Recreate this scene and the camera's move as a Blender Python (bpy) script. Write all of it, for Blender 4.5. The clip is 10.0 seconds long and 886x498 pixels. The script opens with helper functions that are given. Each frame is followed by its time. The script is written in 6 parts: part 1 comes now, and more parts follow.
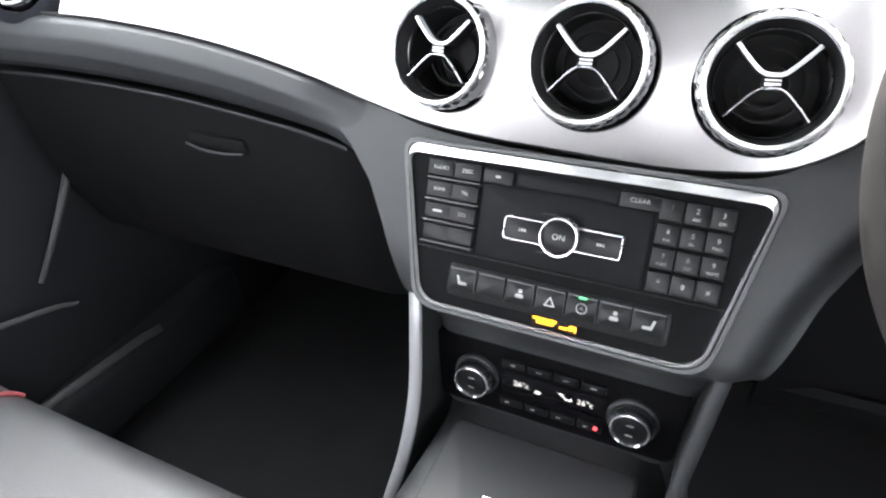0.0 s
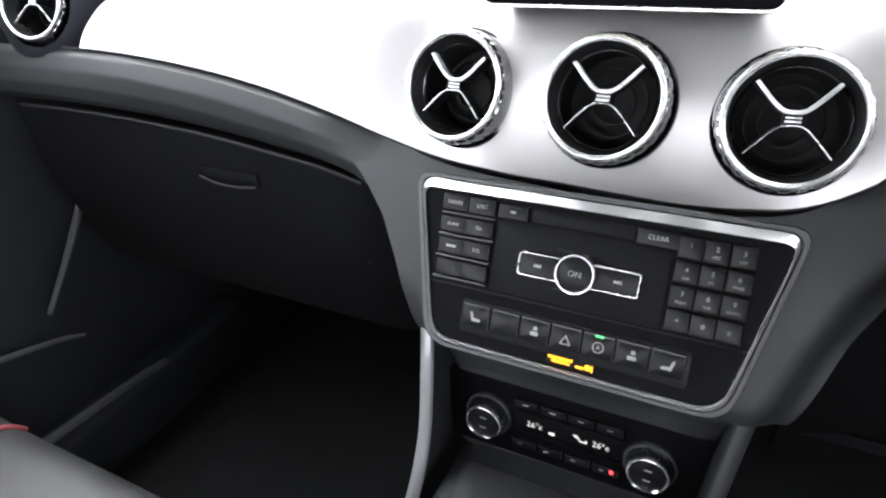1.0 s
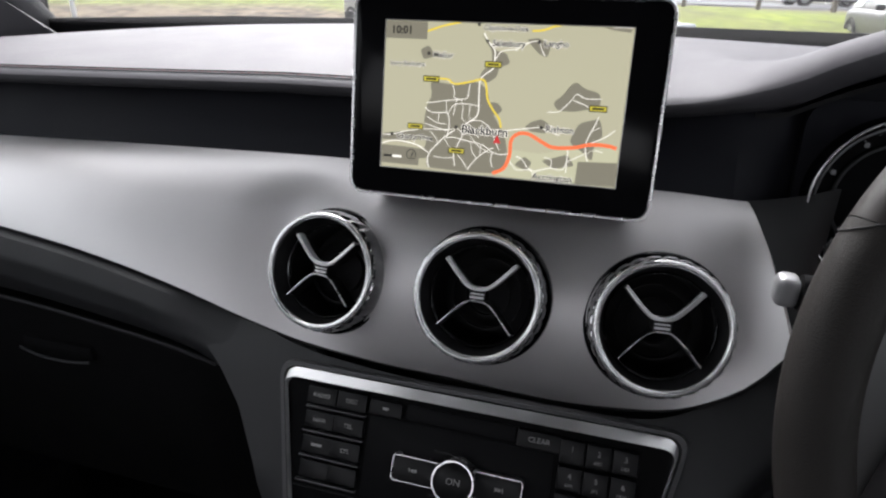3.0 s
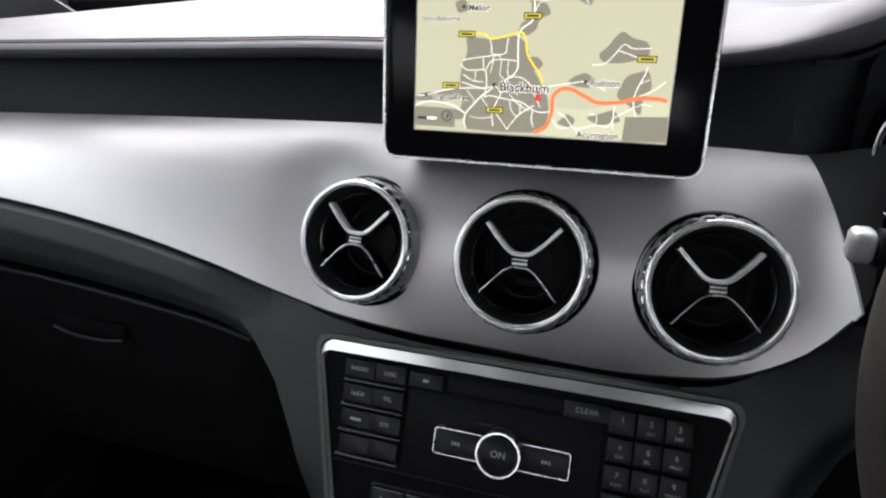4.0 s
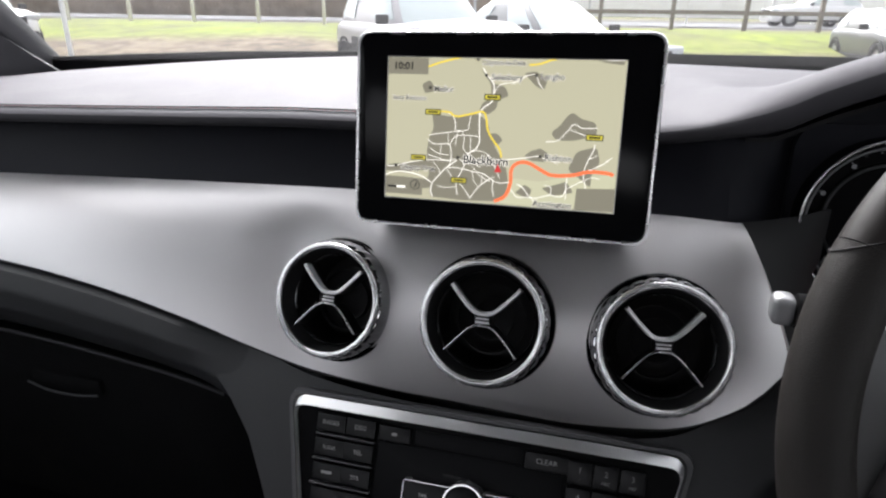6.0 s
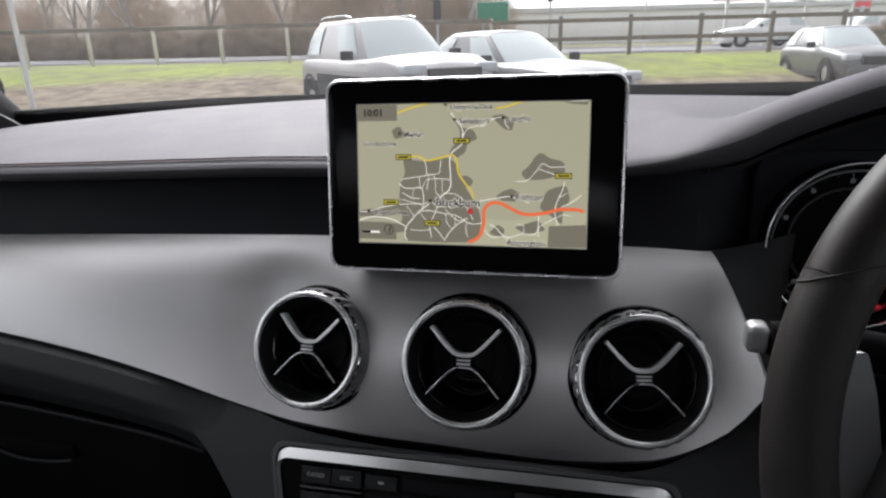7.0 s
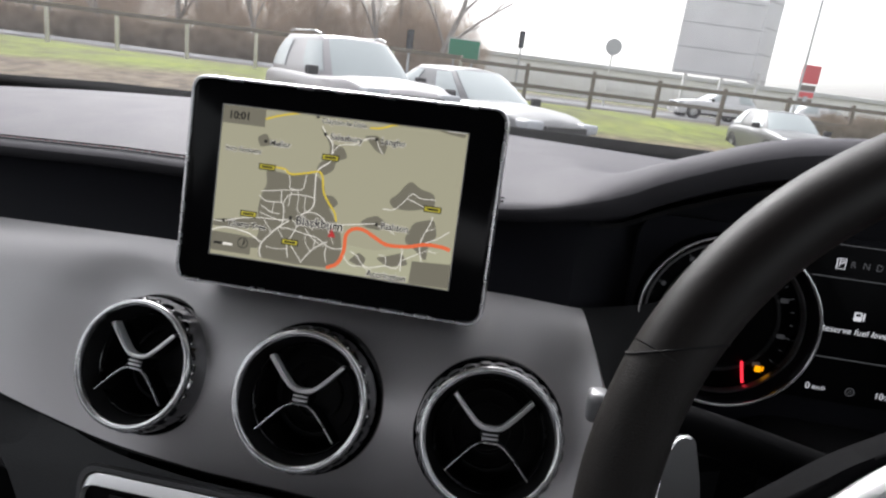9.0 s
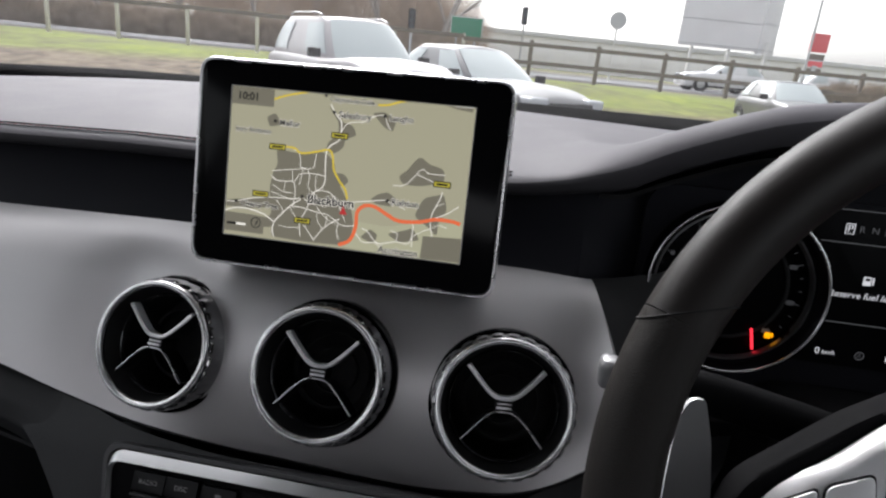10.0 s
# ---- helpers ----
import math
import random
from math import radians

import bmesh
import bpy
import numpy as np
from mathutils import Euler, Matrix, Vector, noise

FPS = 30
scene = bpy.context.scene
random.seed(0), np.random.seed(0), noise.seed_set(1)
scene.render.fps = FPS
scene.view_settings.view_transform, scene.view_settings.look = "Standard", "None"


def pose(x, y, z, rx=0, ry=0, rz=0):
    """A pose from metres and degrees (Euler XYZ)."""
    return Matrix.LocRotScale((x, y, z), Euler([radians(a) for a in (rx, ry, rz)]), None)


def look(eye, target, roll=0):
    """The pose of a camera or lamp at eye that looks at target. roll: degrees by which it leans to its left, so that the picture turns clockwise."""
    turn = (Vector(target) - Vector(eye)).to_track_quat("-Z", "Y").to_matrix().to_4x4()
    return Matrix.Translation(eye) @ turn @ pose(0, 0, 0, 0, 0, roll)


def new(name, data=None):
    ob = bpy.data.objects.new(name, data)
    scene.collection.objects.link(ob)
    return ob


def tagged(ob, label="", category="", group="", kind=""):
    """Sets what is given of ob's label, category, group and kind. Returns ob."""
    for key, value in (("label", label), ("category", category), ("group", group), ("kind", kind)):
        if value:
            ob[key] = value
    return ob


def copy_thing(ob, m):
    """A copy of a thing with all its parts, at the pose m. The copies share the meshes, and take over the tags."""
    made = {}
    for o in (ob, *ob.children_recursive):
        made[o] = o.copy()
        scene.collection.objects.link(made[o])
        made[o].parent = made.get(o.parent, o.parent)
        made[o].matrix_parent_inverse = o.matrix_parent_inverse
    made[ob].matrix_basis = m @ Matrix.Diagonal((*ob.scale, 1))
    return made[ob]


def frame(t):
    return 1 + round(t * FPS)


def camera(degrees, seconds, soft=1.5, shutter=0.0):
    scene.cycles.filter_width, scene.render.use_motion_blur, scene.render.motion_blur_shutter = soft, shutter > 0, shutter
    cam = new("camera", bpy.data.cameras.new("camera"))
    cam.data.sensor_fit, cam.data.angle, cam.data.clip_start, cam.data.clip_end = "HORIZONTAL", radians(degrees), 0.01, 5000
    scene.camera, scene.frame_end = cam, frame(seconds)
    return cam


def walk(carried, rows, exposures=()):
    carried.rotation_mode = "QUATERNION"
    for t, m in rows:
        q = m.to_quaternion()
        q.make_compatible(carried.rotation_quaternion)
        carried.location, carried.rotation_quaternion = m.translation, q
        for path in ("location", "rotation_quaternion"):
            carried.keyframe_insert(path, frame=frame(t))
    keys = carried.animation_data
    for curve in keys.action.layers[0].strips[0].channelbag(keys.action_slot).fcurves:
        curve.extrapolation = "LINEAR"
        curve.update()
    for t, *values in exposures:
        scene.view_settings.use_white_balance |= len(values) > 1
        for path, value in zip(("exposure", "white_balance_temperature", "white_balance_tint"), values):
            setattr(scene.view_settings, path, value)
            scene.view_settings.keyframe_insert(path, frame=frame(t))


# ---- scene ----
cam = camera(70.8, 10.0, soft=2.3)
PATH = [
    (0, (0.1026, -0.4141, 1.0291), (-0.2875, 0.3023, 0.4507), -5.06),
    (0.5, (0.0969, -0.4179, 1.0263), (-0.3226, 0.2838, 0.4503), -6.62),
    (1, (0.0954, -0.412, 1.0255), (-0.3155, 0.3299, 0.4957), -4.63),
    (1.5, (0.112, -0.414, 1.0398), (-0.2817, 0.3923, 0.5983), -3.97),
    (2, (0.1069, -0.3719, 1.0633), (-0.2637, 0.4828, 0.6999), -1.65),
    (2.5, (0.0818, -0.3495, 1.0729), (-0.2323, 0.5445, 0.7534), -1.64),
    (2.7, (0.0836, -0.3533, 1.0696), (-0.1713, 0.5386, 0.6959), 1.10),
    (3.8, (0.0581, -0.3478, 1.0619), (-0.2256, 0.5194, 0.6528), -0.23),
    (4, (0.0638, -0.3447, 1.0523), (-0.2202, 0.5156, 0.6291), -1.18),
    (4.5, (0.0781, -0.3481, 1.0538), (-0.1865, 0.5249, 0.6441), -1.09),
    (5, (0.079, -0.3432, 1.0481), (-0.2007, 0.5127, 0.6133), -1.62),
    (5.5, (0.0825, -0.345, 1.0502), (-0.1896, 0.5179, 0.6243), -1.74),
    (6, (0.0764, -0.3641, 1.0721), (-0.1791, 0.5351, 0.717), -0.19),
    (6.2, (0.0859, -0.361, 1.0775), (-0.1588, 0.5446, 0.7312), -0.67),
    (7.3, (0.0729, -0.3631, 1.081), (-0.1399, 0.5764, 0.8126), -2.53),
    (7.5, (0.0786, -0.3631, 1.0785), (-0.1042, 0.5892, 0.8345), -1.01),
    (8, (0.1343, -0.3311, 1.0676), (-0.0229, 0.6234, 0.8144), 0.46),
    (8.5, (0.1534, -0.2984, 1.0569), (0.0355, 0.6461, 0.7503), 6.26),
    (9, (0.1226, -0.3228, 1.0748), (-0.0161, 0.6315, 0.8102), 6.22),
    (9.5, (0.123, -0.3239, 1.0712), (-0.0183, 0.6275, 0.7975), 5.49),
    (10, (0.1218, -0.3286, 1.0722), (-0.0244, 0.6157, 0.7771), 4.68),
]
EXPOSURES = [(0.0, 4.8), (0.5, 4.75), (1.0, 4.15), (1.5, 3.35), (2.0, 2.15), (2.5, 1.65), (4.0, 2.2), (5.5, 2.3), (6.2, 1.7), (7.3, 1.25), (10.0, 1.2)]
EXPOSURES = [(t, stops, 6400, 14 if t > 1.6 else 11) for t, stops in EXPOSURES]
walk(cam, [(t, look(eye, target, roll)) for t, eye, target, roll in PATH], EXPOSURES)

# ---- light: an overcast day ----
world = bpy.data.worlds.new("overcast_sky")
scene.world = world
world.use_nodes = True
wn = world.node_tree
wn.nodes.clear()
sky = wn.nodes.new("ShaderNodeTexSky")
sky.sky_type, sky.sun_disc = "NISHITA", False
sky.sun_elevation, sky.sun_rotation = radians(44), radians(-27)
sky.dust_density, sky.air_density = 4.0, 1.0
pale = wn.nodes.new("ShaderNodeHueSaturation")
pale.inputs["Saturation"].default_value = 0.12
bg = wn.nodes.new("ShaderNodeBackground")
bg.inputs["Strength"].default_value = 0.15
wout = wn.nodes.new("ShaderNodeOutputWorld")
wn.links.new(sky.outputs[0], pale.inputs["Color"])
wn.links.new(pale.outputs[0], bg.inputs["Color"])
wn.links.new(bg.outputs[0], wout.inputs["Surface"])
sun_data = bpy.data.lights.new("sun", "SUN")
sun_data.energy, sun_data.angle, sun_data.color = 1.1, radians(30), (1.0, 1.0, 1.0)
sun = new("sun", sun_data)
sun.matrix_world = look((-2.29, 4.49, 5.87), (0, 0, 1))


# ---- materials ----
def mat(name, color, rough=0.5, metal=0.0, spec=0.5, grain=0.0, grain_scale=900.0, vary=0.0, vary_scale=12.0, emit=None, strength=1.0, coat=0.0, aniso=0.0):
    m = bpy.data.materials.new(name)
    m.use_nodes = True
    nt = m.node_tree
    b = nt.nodes["Principled BSDF"]
    b.inputs["Base Color"].default_value = (*color, 1)
    b.inputs["Roughness"].default_value = rough
    b.inputs["Metallic"].default_value = metal
    b.inputs["Specular IOR Level"].default_value = spec
    b.inputs["Coat Weight"].default_value = coat
    b.inputs["Anisotropic"].default_value = aniso
    coord = nt.nodes.new("ShaderNodeTexCoord")
    if vary:
        n = nt.nodes.new("ShaderNodeTexNoise")
        n.inputs["Scale"].default_value, n.inputs["Detail"].default_value = vary_scale, 6
        nt.links.new(coord.outputs["Object"], n.inputs["Vector"])
        ramp = nt.nodes.new("ShaderNodeMapRange")
        ramp.inputs["From Min"].default_value, ramp.inputs["From Max"].default_value = 0.3, 0.7
        ramp.inputs["To Min"].default_value, ramp.inputs["To Max"].default_value = 1 - vary, 1 + vary
        nt.links.new(n.outputs["Fac"], ramp.inputs["Value"])
        mul = nt.nodes.new("ShaderNodeVectorMath")
        mul.operation = "SCALE"
        mul.inputs[0].default_value = color
        nt.links.new(ramp.outputs[0], mul.inputs["Scale"])
        nt.links.new(mul.outputs[0], b.inputs["Base Color"])
        rr = nt.nodes.new("ShaderNodeMapRange")
        rr.inputs["From Min"].default_value, rr.inputs["From Max"].default_value = 0.3, 0.7
        rr.inputs["To Min"].default_value, rr.inputs["To Max"].default_value = max(rough - 0.06, 0.02), min(rough + 0.06, 1)
        nt.links.new(n.outputs["Fac"], rr.inputs["Value"])
        nt.links.new(rr.outputs[0], b.inputs["Roughness"])
    if grain:
        g = nt.nodes.new("ShaderNodeTexNoise")
        g.inputs["Scale"].default_value, g.inputs["Detail"].default_value = grain_scale, 3
        nt.links.new(coord.outputs["Object"], g.inputs["Vector"])
        bump = nt.nodes.new("ShaderNodeBump")
        bump.inputs["Strength"].default_value, bump.inputs["Distance"].default_value = grain, 0.001
        nt.links.new(g.outputs["Fac"], bump.inputs["Height"])
        nt.links.new(bump.outputs[0], b.inputs["Normal"])
    if emit:
        b.inputs["Emission Color"].default_value = (*emit, 1)
        b.inputs["Emission Strength"].default_value = strength
    return m


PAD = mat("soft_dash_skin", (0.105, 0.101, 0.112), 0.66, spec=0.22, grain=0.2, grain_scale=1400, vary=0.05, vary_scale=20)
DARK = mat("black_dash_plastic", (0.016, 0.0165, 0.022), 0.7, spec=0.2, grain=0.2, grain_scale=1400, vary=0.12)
LOWER = mat("charcoal_dash_plastic", (0.029, 0.030, 0.032), 0.46, spec=0.48, grain=0.3, grain_scale=1100, vary=0.1)
BLACK = mat("deep_black_plastic", (0.014, 0.014, 0.015), 0.7, spec=0.35, vary=0.15)
SILVER = mat("satin_silver_trim", (0.68, 0.662, 0.665), 0.45, metal=0.9, vary=0.03, vary_scale=9)
CHROME = mat("chrome", (0.95, 0.95, 0.96), 0.17, metal=1.0, vary=0.03, vary_scale=60)
BARREL = mat("dark_chrome", (0.42, 0.42, 0.425), 0.12, metal=1.0, vary=0.05, vary_scale=60)
INNERRING = mat("dark_inner_ring", (0.10, 0.10, 0.102), 0.25, metal=0.8, vary=0.05, vary_scale=60)
STRIP = mat("grey_door_strip", (0.085, 0.085, 0.088), 0.42, vary=0.08, vary_scale=10)
SATIN = mat("satin_chrome", (0.90, 0.90, 0.91), 0.34, metal=0.2, vary=0.04, vary_scale=60)
BLADE = mat("bright_blade_chrome", (0.98, 0.98, 0.985), 0.2, metal=0.5)
VENTRING = mat("polished_vent_chrome", (0.98, 0.98, 0.985), 0.20, metal=0.75, vary=0.03, vary_scale=60)
# the dash skin again, with the shade under its roll in the colour
LIPSHADE = mat("shaded_dash_skin", (0.044, 0.043, 0.048), 0.7, spec=0.15, grain=0.2, grain_scale=1400, vary=0.06, vary_scale=20)
DASHTHREAD = mat("dull_red_thread", (0.20, 0.09, 0.095), 0.7, vary=0.1)
SURROUND = mat("satin_grey_surround", (0.27, 0.27, 0.275), 0.33, metal=0.9, vary=0.05, vary_scale=60)
PADDLE = mat("grey_paddle", (0.30, 0.30, 0.302), 0.5, grain=0.05, vary=0.05, vary_scale=40)
FRAMEM = mat("brushed_frame", (0.97, 0.97, 0.975), 0.24, metal=0.66)
CASEM = mat("grey_case_rim", (0.78, 0.78, 0.79), 0.26, metal=1.0, vary=0.05, vary_scale=60)
SMOKE = mat("smoked_black", (0.005, 0.005, 0.006), 0.45, spec=0.12, vary=0.1)
KNURL = mat("satin_knurled_ring", (0.84, 0.84, 0.85), 0.2, metal=0.92, vary=0.04, vary_scale=80)
# darker copy of the black plastic, with the shade put into its colour
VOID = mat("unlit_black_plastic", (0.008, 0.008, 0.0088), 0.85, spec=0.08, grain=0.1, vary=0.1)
SIDE = mat("satin_grey_strip", (0.42, 0.42, 0.43), 0.38, metal=0.5, vary=0.05)
GLOSS = mat("piano_black", (0.006, 0.006, 0.007), 0.12, spec=0.14)
BUTTON = mat("button_black", (0.008, 0.008, 0.0088), 0.34, spec=0.24, grain=0.1, vary=0.1, vary_scale=80)
PANELM = mat("radio_panel_black", (0.0036, 0.0036, 0.0042), 0.45, spec=0.06, grain=0.1, vary=0.12, vary_scale=40)
MARK = mat("white_print", (0.34, 0.34, 0.335), 0.5, vary=0.05)
LOWLEATHER = mat("worn_wheel_leather", (0.023, 0.020, 0.0185), 0.55, spec=0.32, grain=0.4, grain_scale=1600, vary=0.2, vary_scale=25)
LEATHER = mat("wheel_leather", (0.012, 0.0085, 0.0075), 0.48, spec=0.48, grain=0.13, grain_scale=1600, vary=0.15, vary_scale=25)
SEATM = mat("seat_leather", (0.046, 0.046, 0.049), 0.55, grain=0.35, grain_scale=700, vary=0.08, vary_scale=15)
REDTHREAD = mat("red_thread", (0.42, 0.10, 0.11), 0.6, vary=0.1)
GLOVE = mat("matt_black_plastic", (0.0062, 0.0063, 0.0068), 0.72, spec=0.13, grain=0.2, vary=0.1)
DOORM = mat("door_card_plastic", (0.023, 0.024, 0.027), 0.55, spec=0.4, grain=0.25, grain_scale=1200, vary=0.12)
CARPET = mat("black_carpet", (0.032, 0.032, 0.034), 0.95, grain=0.6, grain_scale=600, vary=0.2)
HEADLINER = mat("dark_headliner", (0.12, 0.12, 0.125), 0.9, grain=0.2, vary=0.05)
PILLAR = mat("grey_pillar_trim", (0.05, 0.05, 0.055), 0.75, grain=0.2, vary=0.06)
RUBBER = mat("black_rubber", (0.012, 0.012, 0.012), 0.7, vary=0.15)
TRAY = mat("tray_lid_grey", (0.023, 0.023, 0.025), 0.6, spec=0.35, grain=0.08, vary=0.05)


def glow(name, color, strength):
    return mat(name, (0.01, 0.01, 0.01), 0.4, emit=color, strength=strength)


AMBER = glow("amber_lamp", (1.0, 0.36, 0.0), 0.26)
FUELAMBER = glow("amber_fuel_lamp", (1.0, 0.38, 0.0), 0.62)
REDDOT = glow("small_red_lamp", (1.0, 0.05, 0.06), 0.22)
REDLAMP = glow("red_lamp", (1.0, 0.03, 0.05), 0.8)
GREENLAMP = glow("green_lamp", (0.1, 0.8, 0.25), 0.12)
LCD = glow("white_segment", (0.85, 0.84, 0.8), 0.075)
DIALTXT = glow("dial_white", (0.75, 0.77, 0.8), 0.36)
TICK = glow("faint_dial_print", (0.5, 0.52, 0.55), 0.024)
DIMTXT = glow("dim_white", (0.5, 0.52, 0.55), 0.048)


def glass_mat(name, tint, veil):
    m = bpy.data.materials.new(name)
    m.use_nodes = True
    nt = m.node_tree
    nt.nodes.remove(nt.nodes["Principled BSDF"])
    tr, gl, mix = nt.nodes.new("ShaderNodeBsdfTransparent"), nt.nodes.new("ShaderNodeBsdfGlossy"), nt.nodes.new("ShaderNodeMixShader")
    lw, pw, sc = nt.nodes.new("ShaderNodeLayerWeight"), nt.nodes.new("ShaderNodeMath"), nt.nodes.new("ShaderNodeMath")
    pw.operation, pw.inputs[1].default_value = "POWER", 4.0
    sc.operation, sc.inputs[1].default_value, sc.inputs[2].default_value = "MULTIPLY_ADD", 0.35, 0.05
    nt.links.new(lw.outputs["Facing"], pw.inputs[0])
    nt.links.new(pw.outputs[0], sc.inputs[0])
    tr.inputs["Color"].default_value = (*tint, 1)
    gl.inputs["Roughness"].default_value = 0.02
    nt.links.new(sc.outputs[0], mix.inputs[0])
    nt.links.new(tr.outputs[0], mix.inputs[1])
    nt.links.new(gl.outputs[0], mix.inputs[2])
    film = nt.nodes.new("ShaderNodeMixShader")  # a weak translucent share puts a veil of glare into the glass
    veil_bsdf = nt.nodes.new("ShaderNodeBsdfTranslucent")
    veil_bsdf.inputs["Color"].default_value = (0.9, 0.9, 0.9, 1)
    film.inputs[0].default_value = veil
    nt.links.new(mix.outputs[0], film.inputs[1])
    nt.links.new(veil_bsdf.outputs[0], film.inputs[2])
    nt.links.new(film.outputs[0], nt.nodes["Material Output"].inputs["Surface"])
    return m


PANE = glass_mat("window_glass", (0.96, 0.98, 0.97), 0.0)
# the last value adds the glare's pale haze over the view outside
SCREENGLASS = glass_mat("windscreen_glass", (0.97, 0.98, 0.97), 0.009)


# ---- building helpers ----
def smooth(a, b, x):
    k = min(max((x - a) / (b - a), 0.0), 1.0)
    return k * k * (3 - 2 * k)


def lerp(a, b, k):
    return a + (b - a) * k


def table(x, xs, ys):
    return float(np.interp(x, xs, ys))


def flowing(x, xs, ys):
    """A smooth curve through the table's points."""
    i = min(max(int(np.searchsorted(xs, x)) - 1, 0), len(xs) - 2)
    t = min(max((x - xs[i]) / (xs[i + 1] - xs[i]), 0.0), 1.0)
    d = xs[i + 1] - xs[i]

    def slope(j):
        a, b = max(j - 1, 0), min(j + 1, len(xs) - 1)
        return (ys[b] - ys[a]) / (xs[b] - xs[a])

    h1, h2 = 2 * t**3 - 3 * t**2 + 1, t**3 - 2 * t**2 + t
    return h1 * ys[i] + h2 * d * slope(i) + (1 - h1) * ys[i + 1] + (t**3 - t**2) * d * slope(i + 1)


def world_of(ob):
    m = ob.matrix_basis.copy()
    while ob.parent:
        m = ob.parent.matrix_basis @ (ob.matrix_parent_inverse @ m)
        ob = ob.parent
    return m


def thing(name, base, label, category, group="", kind=""):
    ob = new(name)
    ob.empty_display_size = 0.02
    ob.matrix_basis = base if isinstance(base, Matrix) else Matrix.Translation(base)
    return tagged(ob, label, category, group, kind)


def as_mesh(name, bm, material, sharp=38):
    bmesh.ops.recalc_face_normals(bm, faces=bm.faces)
    lim = radians(sharp)
    for f in bm.faces:
        f.smooth = True
    for e in bm.edges:
        if len(e.link_faces) == 2 and e.calc_face_angle(0) > lim:
            e.smooth = False
    me = bpy.data.meshes.new(name)
    bm.to_mesh(me)
    bm.free()
    me.materials.append(material)
    return me


def part(name, bm, material, parent=None, label="", local=False, sharp=38):
    """One mesh under a thing. Its points are in the world unless local."""
    me = bm if isinstance(bm, bpy.types.Mesh) else as_mesh(name, bm, material, sharp)
    ob = new(name, me)
    if parent:
        ob.parent = parent
        if not local:
            ob.matrix_parent_inverse = world_of(parent).inverted()
    return tagged(ob, label)


def grid(us, vs, fn, close_u=False):
    bm = bmesh.new()
    rows = [[bm.verts.new(fn(u, v)) for v in vs] for u in us]
    n = len(rows)
    for i in range(n if close_u else n - 1):
        a, b = rows[i], rows[(i + 1) % n]
        for j in range(len(vs) - 1):
            bm.faces.new((a[j], a[j + 1], b[j + 1], b[j]))
    return bm


def steps(a, b, n):
    return [a + (b - a) * i / (n - 1) for i in range(n)]


def solid(bm, thick):
    """Gives a sheet a thickness, to its back."""
    bmesh.ops.recalc_face_normals(bm, faces=bm.faces)
    bmesh.ops.solidify(bm, geom=bm.faces[:], thickness=thick)
    return bm


def box(size, center=(0, 0, 0), bevel=0.0, seg=2, m=None, taper=1.0):
    bm = bmesh.new()
    bmesh.ops.create_cube(bm, size=1.0)
    for v in bm.verts:
        k = taper if v.co.z > 0 else 1.0
        v.co = Vector((v.co.x * size[0] * k, v.co.y * size[1] * k, v.co.z * size[2]))
    if bevel:
        bmesh.ops.bevel(bm, geom=bm.edges[:], offset=bevel, segments=seg, profile=0.6, affect="EDGES")
    bmesh.ops.translate(bm, verts=bm.verts, vec=center)
    if m is not None:
        bmesh.ops.transform(bm, matrix=m, verts=bm.verts)
    return bm


def join(*bms):
    out = bmesh.new()
    for b in bms:
        me = bpy.data.meshes.new("tmp")
        b.to_mesh(me)
        b.free()
        out.from_mesh(me)
        bpy.data.meshes.remove(me)
    return out


def moved(bm, m):
    bmesh.ops.transform(bm, matrix=m, verts=bm.verts)
    return bm


def rounded(points, radius, n=6):
    """A closed outline with rounded corners; radius: one, or one for each corner."""
    out = []
    k = len(points)
    rs = radius if isinstance(radius, (list, tuple)) else [radius] * k
    for i in range(k):
        p, a, b = Vector(points[i]), Vector(points[i - 1]), Vector(points[(i + 1) % k])
        r = rs[i]
        u, w = (a - p).normalized(), (b - p).normalized()
        s, e = p + u * r, p + w * r
        for j in range(n + 1):
            t = j / n
            out.append((1 - t) ** 2 * s + 2 * t * (1 - t) * p + t * t * e)
    return [(q.x, q.y) for q in out]


def rect(w, h, cx=0.0, cy=0.0):
    return [(cx - w / 2, cy - h / 2), (cx + w / 2, cy - h / 2), (cx + w / 2, cy + h / 2), (cx - w / 2, cy + h / 2)]


def plate(outline, z0, z1, bevel=0.0, m=None, seg=2):
    """An outline in x, y drawn up from z0 to z1, its top edge rounded."""
    bm = bmesh.new()
    vs = [bm.verts.new((x, y, z0)) for x, y in outline]
    f = bm.faces.new(vs)
    r = bmesh.ops.extrude_face_region(bm, geom=[f])
    top = [v for v in r["geom"] if isinstance(v, bmesh.types.BMVert)]
    for v in top:
        v.co.z = z1
    if bevel:
        es = [e for e in bm.edges if e.verts[0] in top and e.verts[1] in top]
        bmesh.ops.bevel(bm, geom=es, offset=bevel, segments=seg, profile=0.6, affect="EDGES")
    if m is not None:
        bmesh.ops.transform(bm, matrix=m, verts=bm.verts)
    return bm


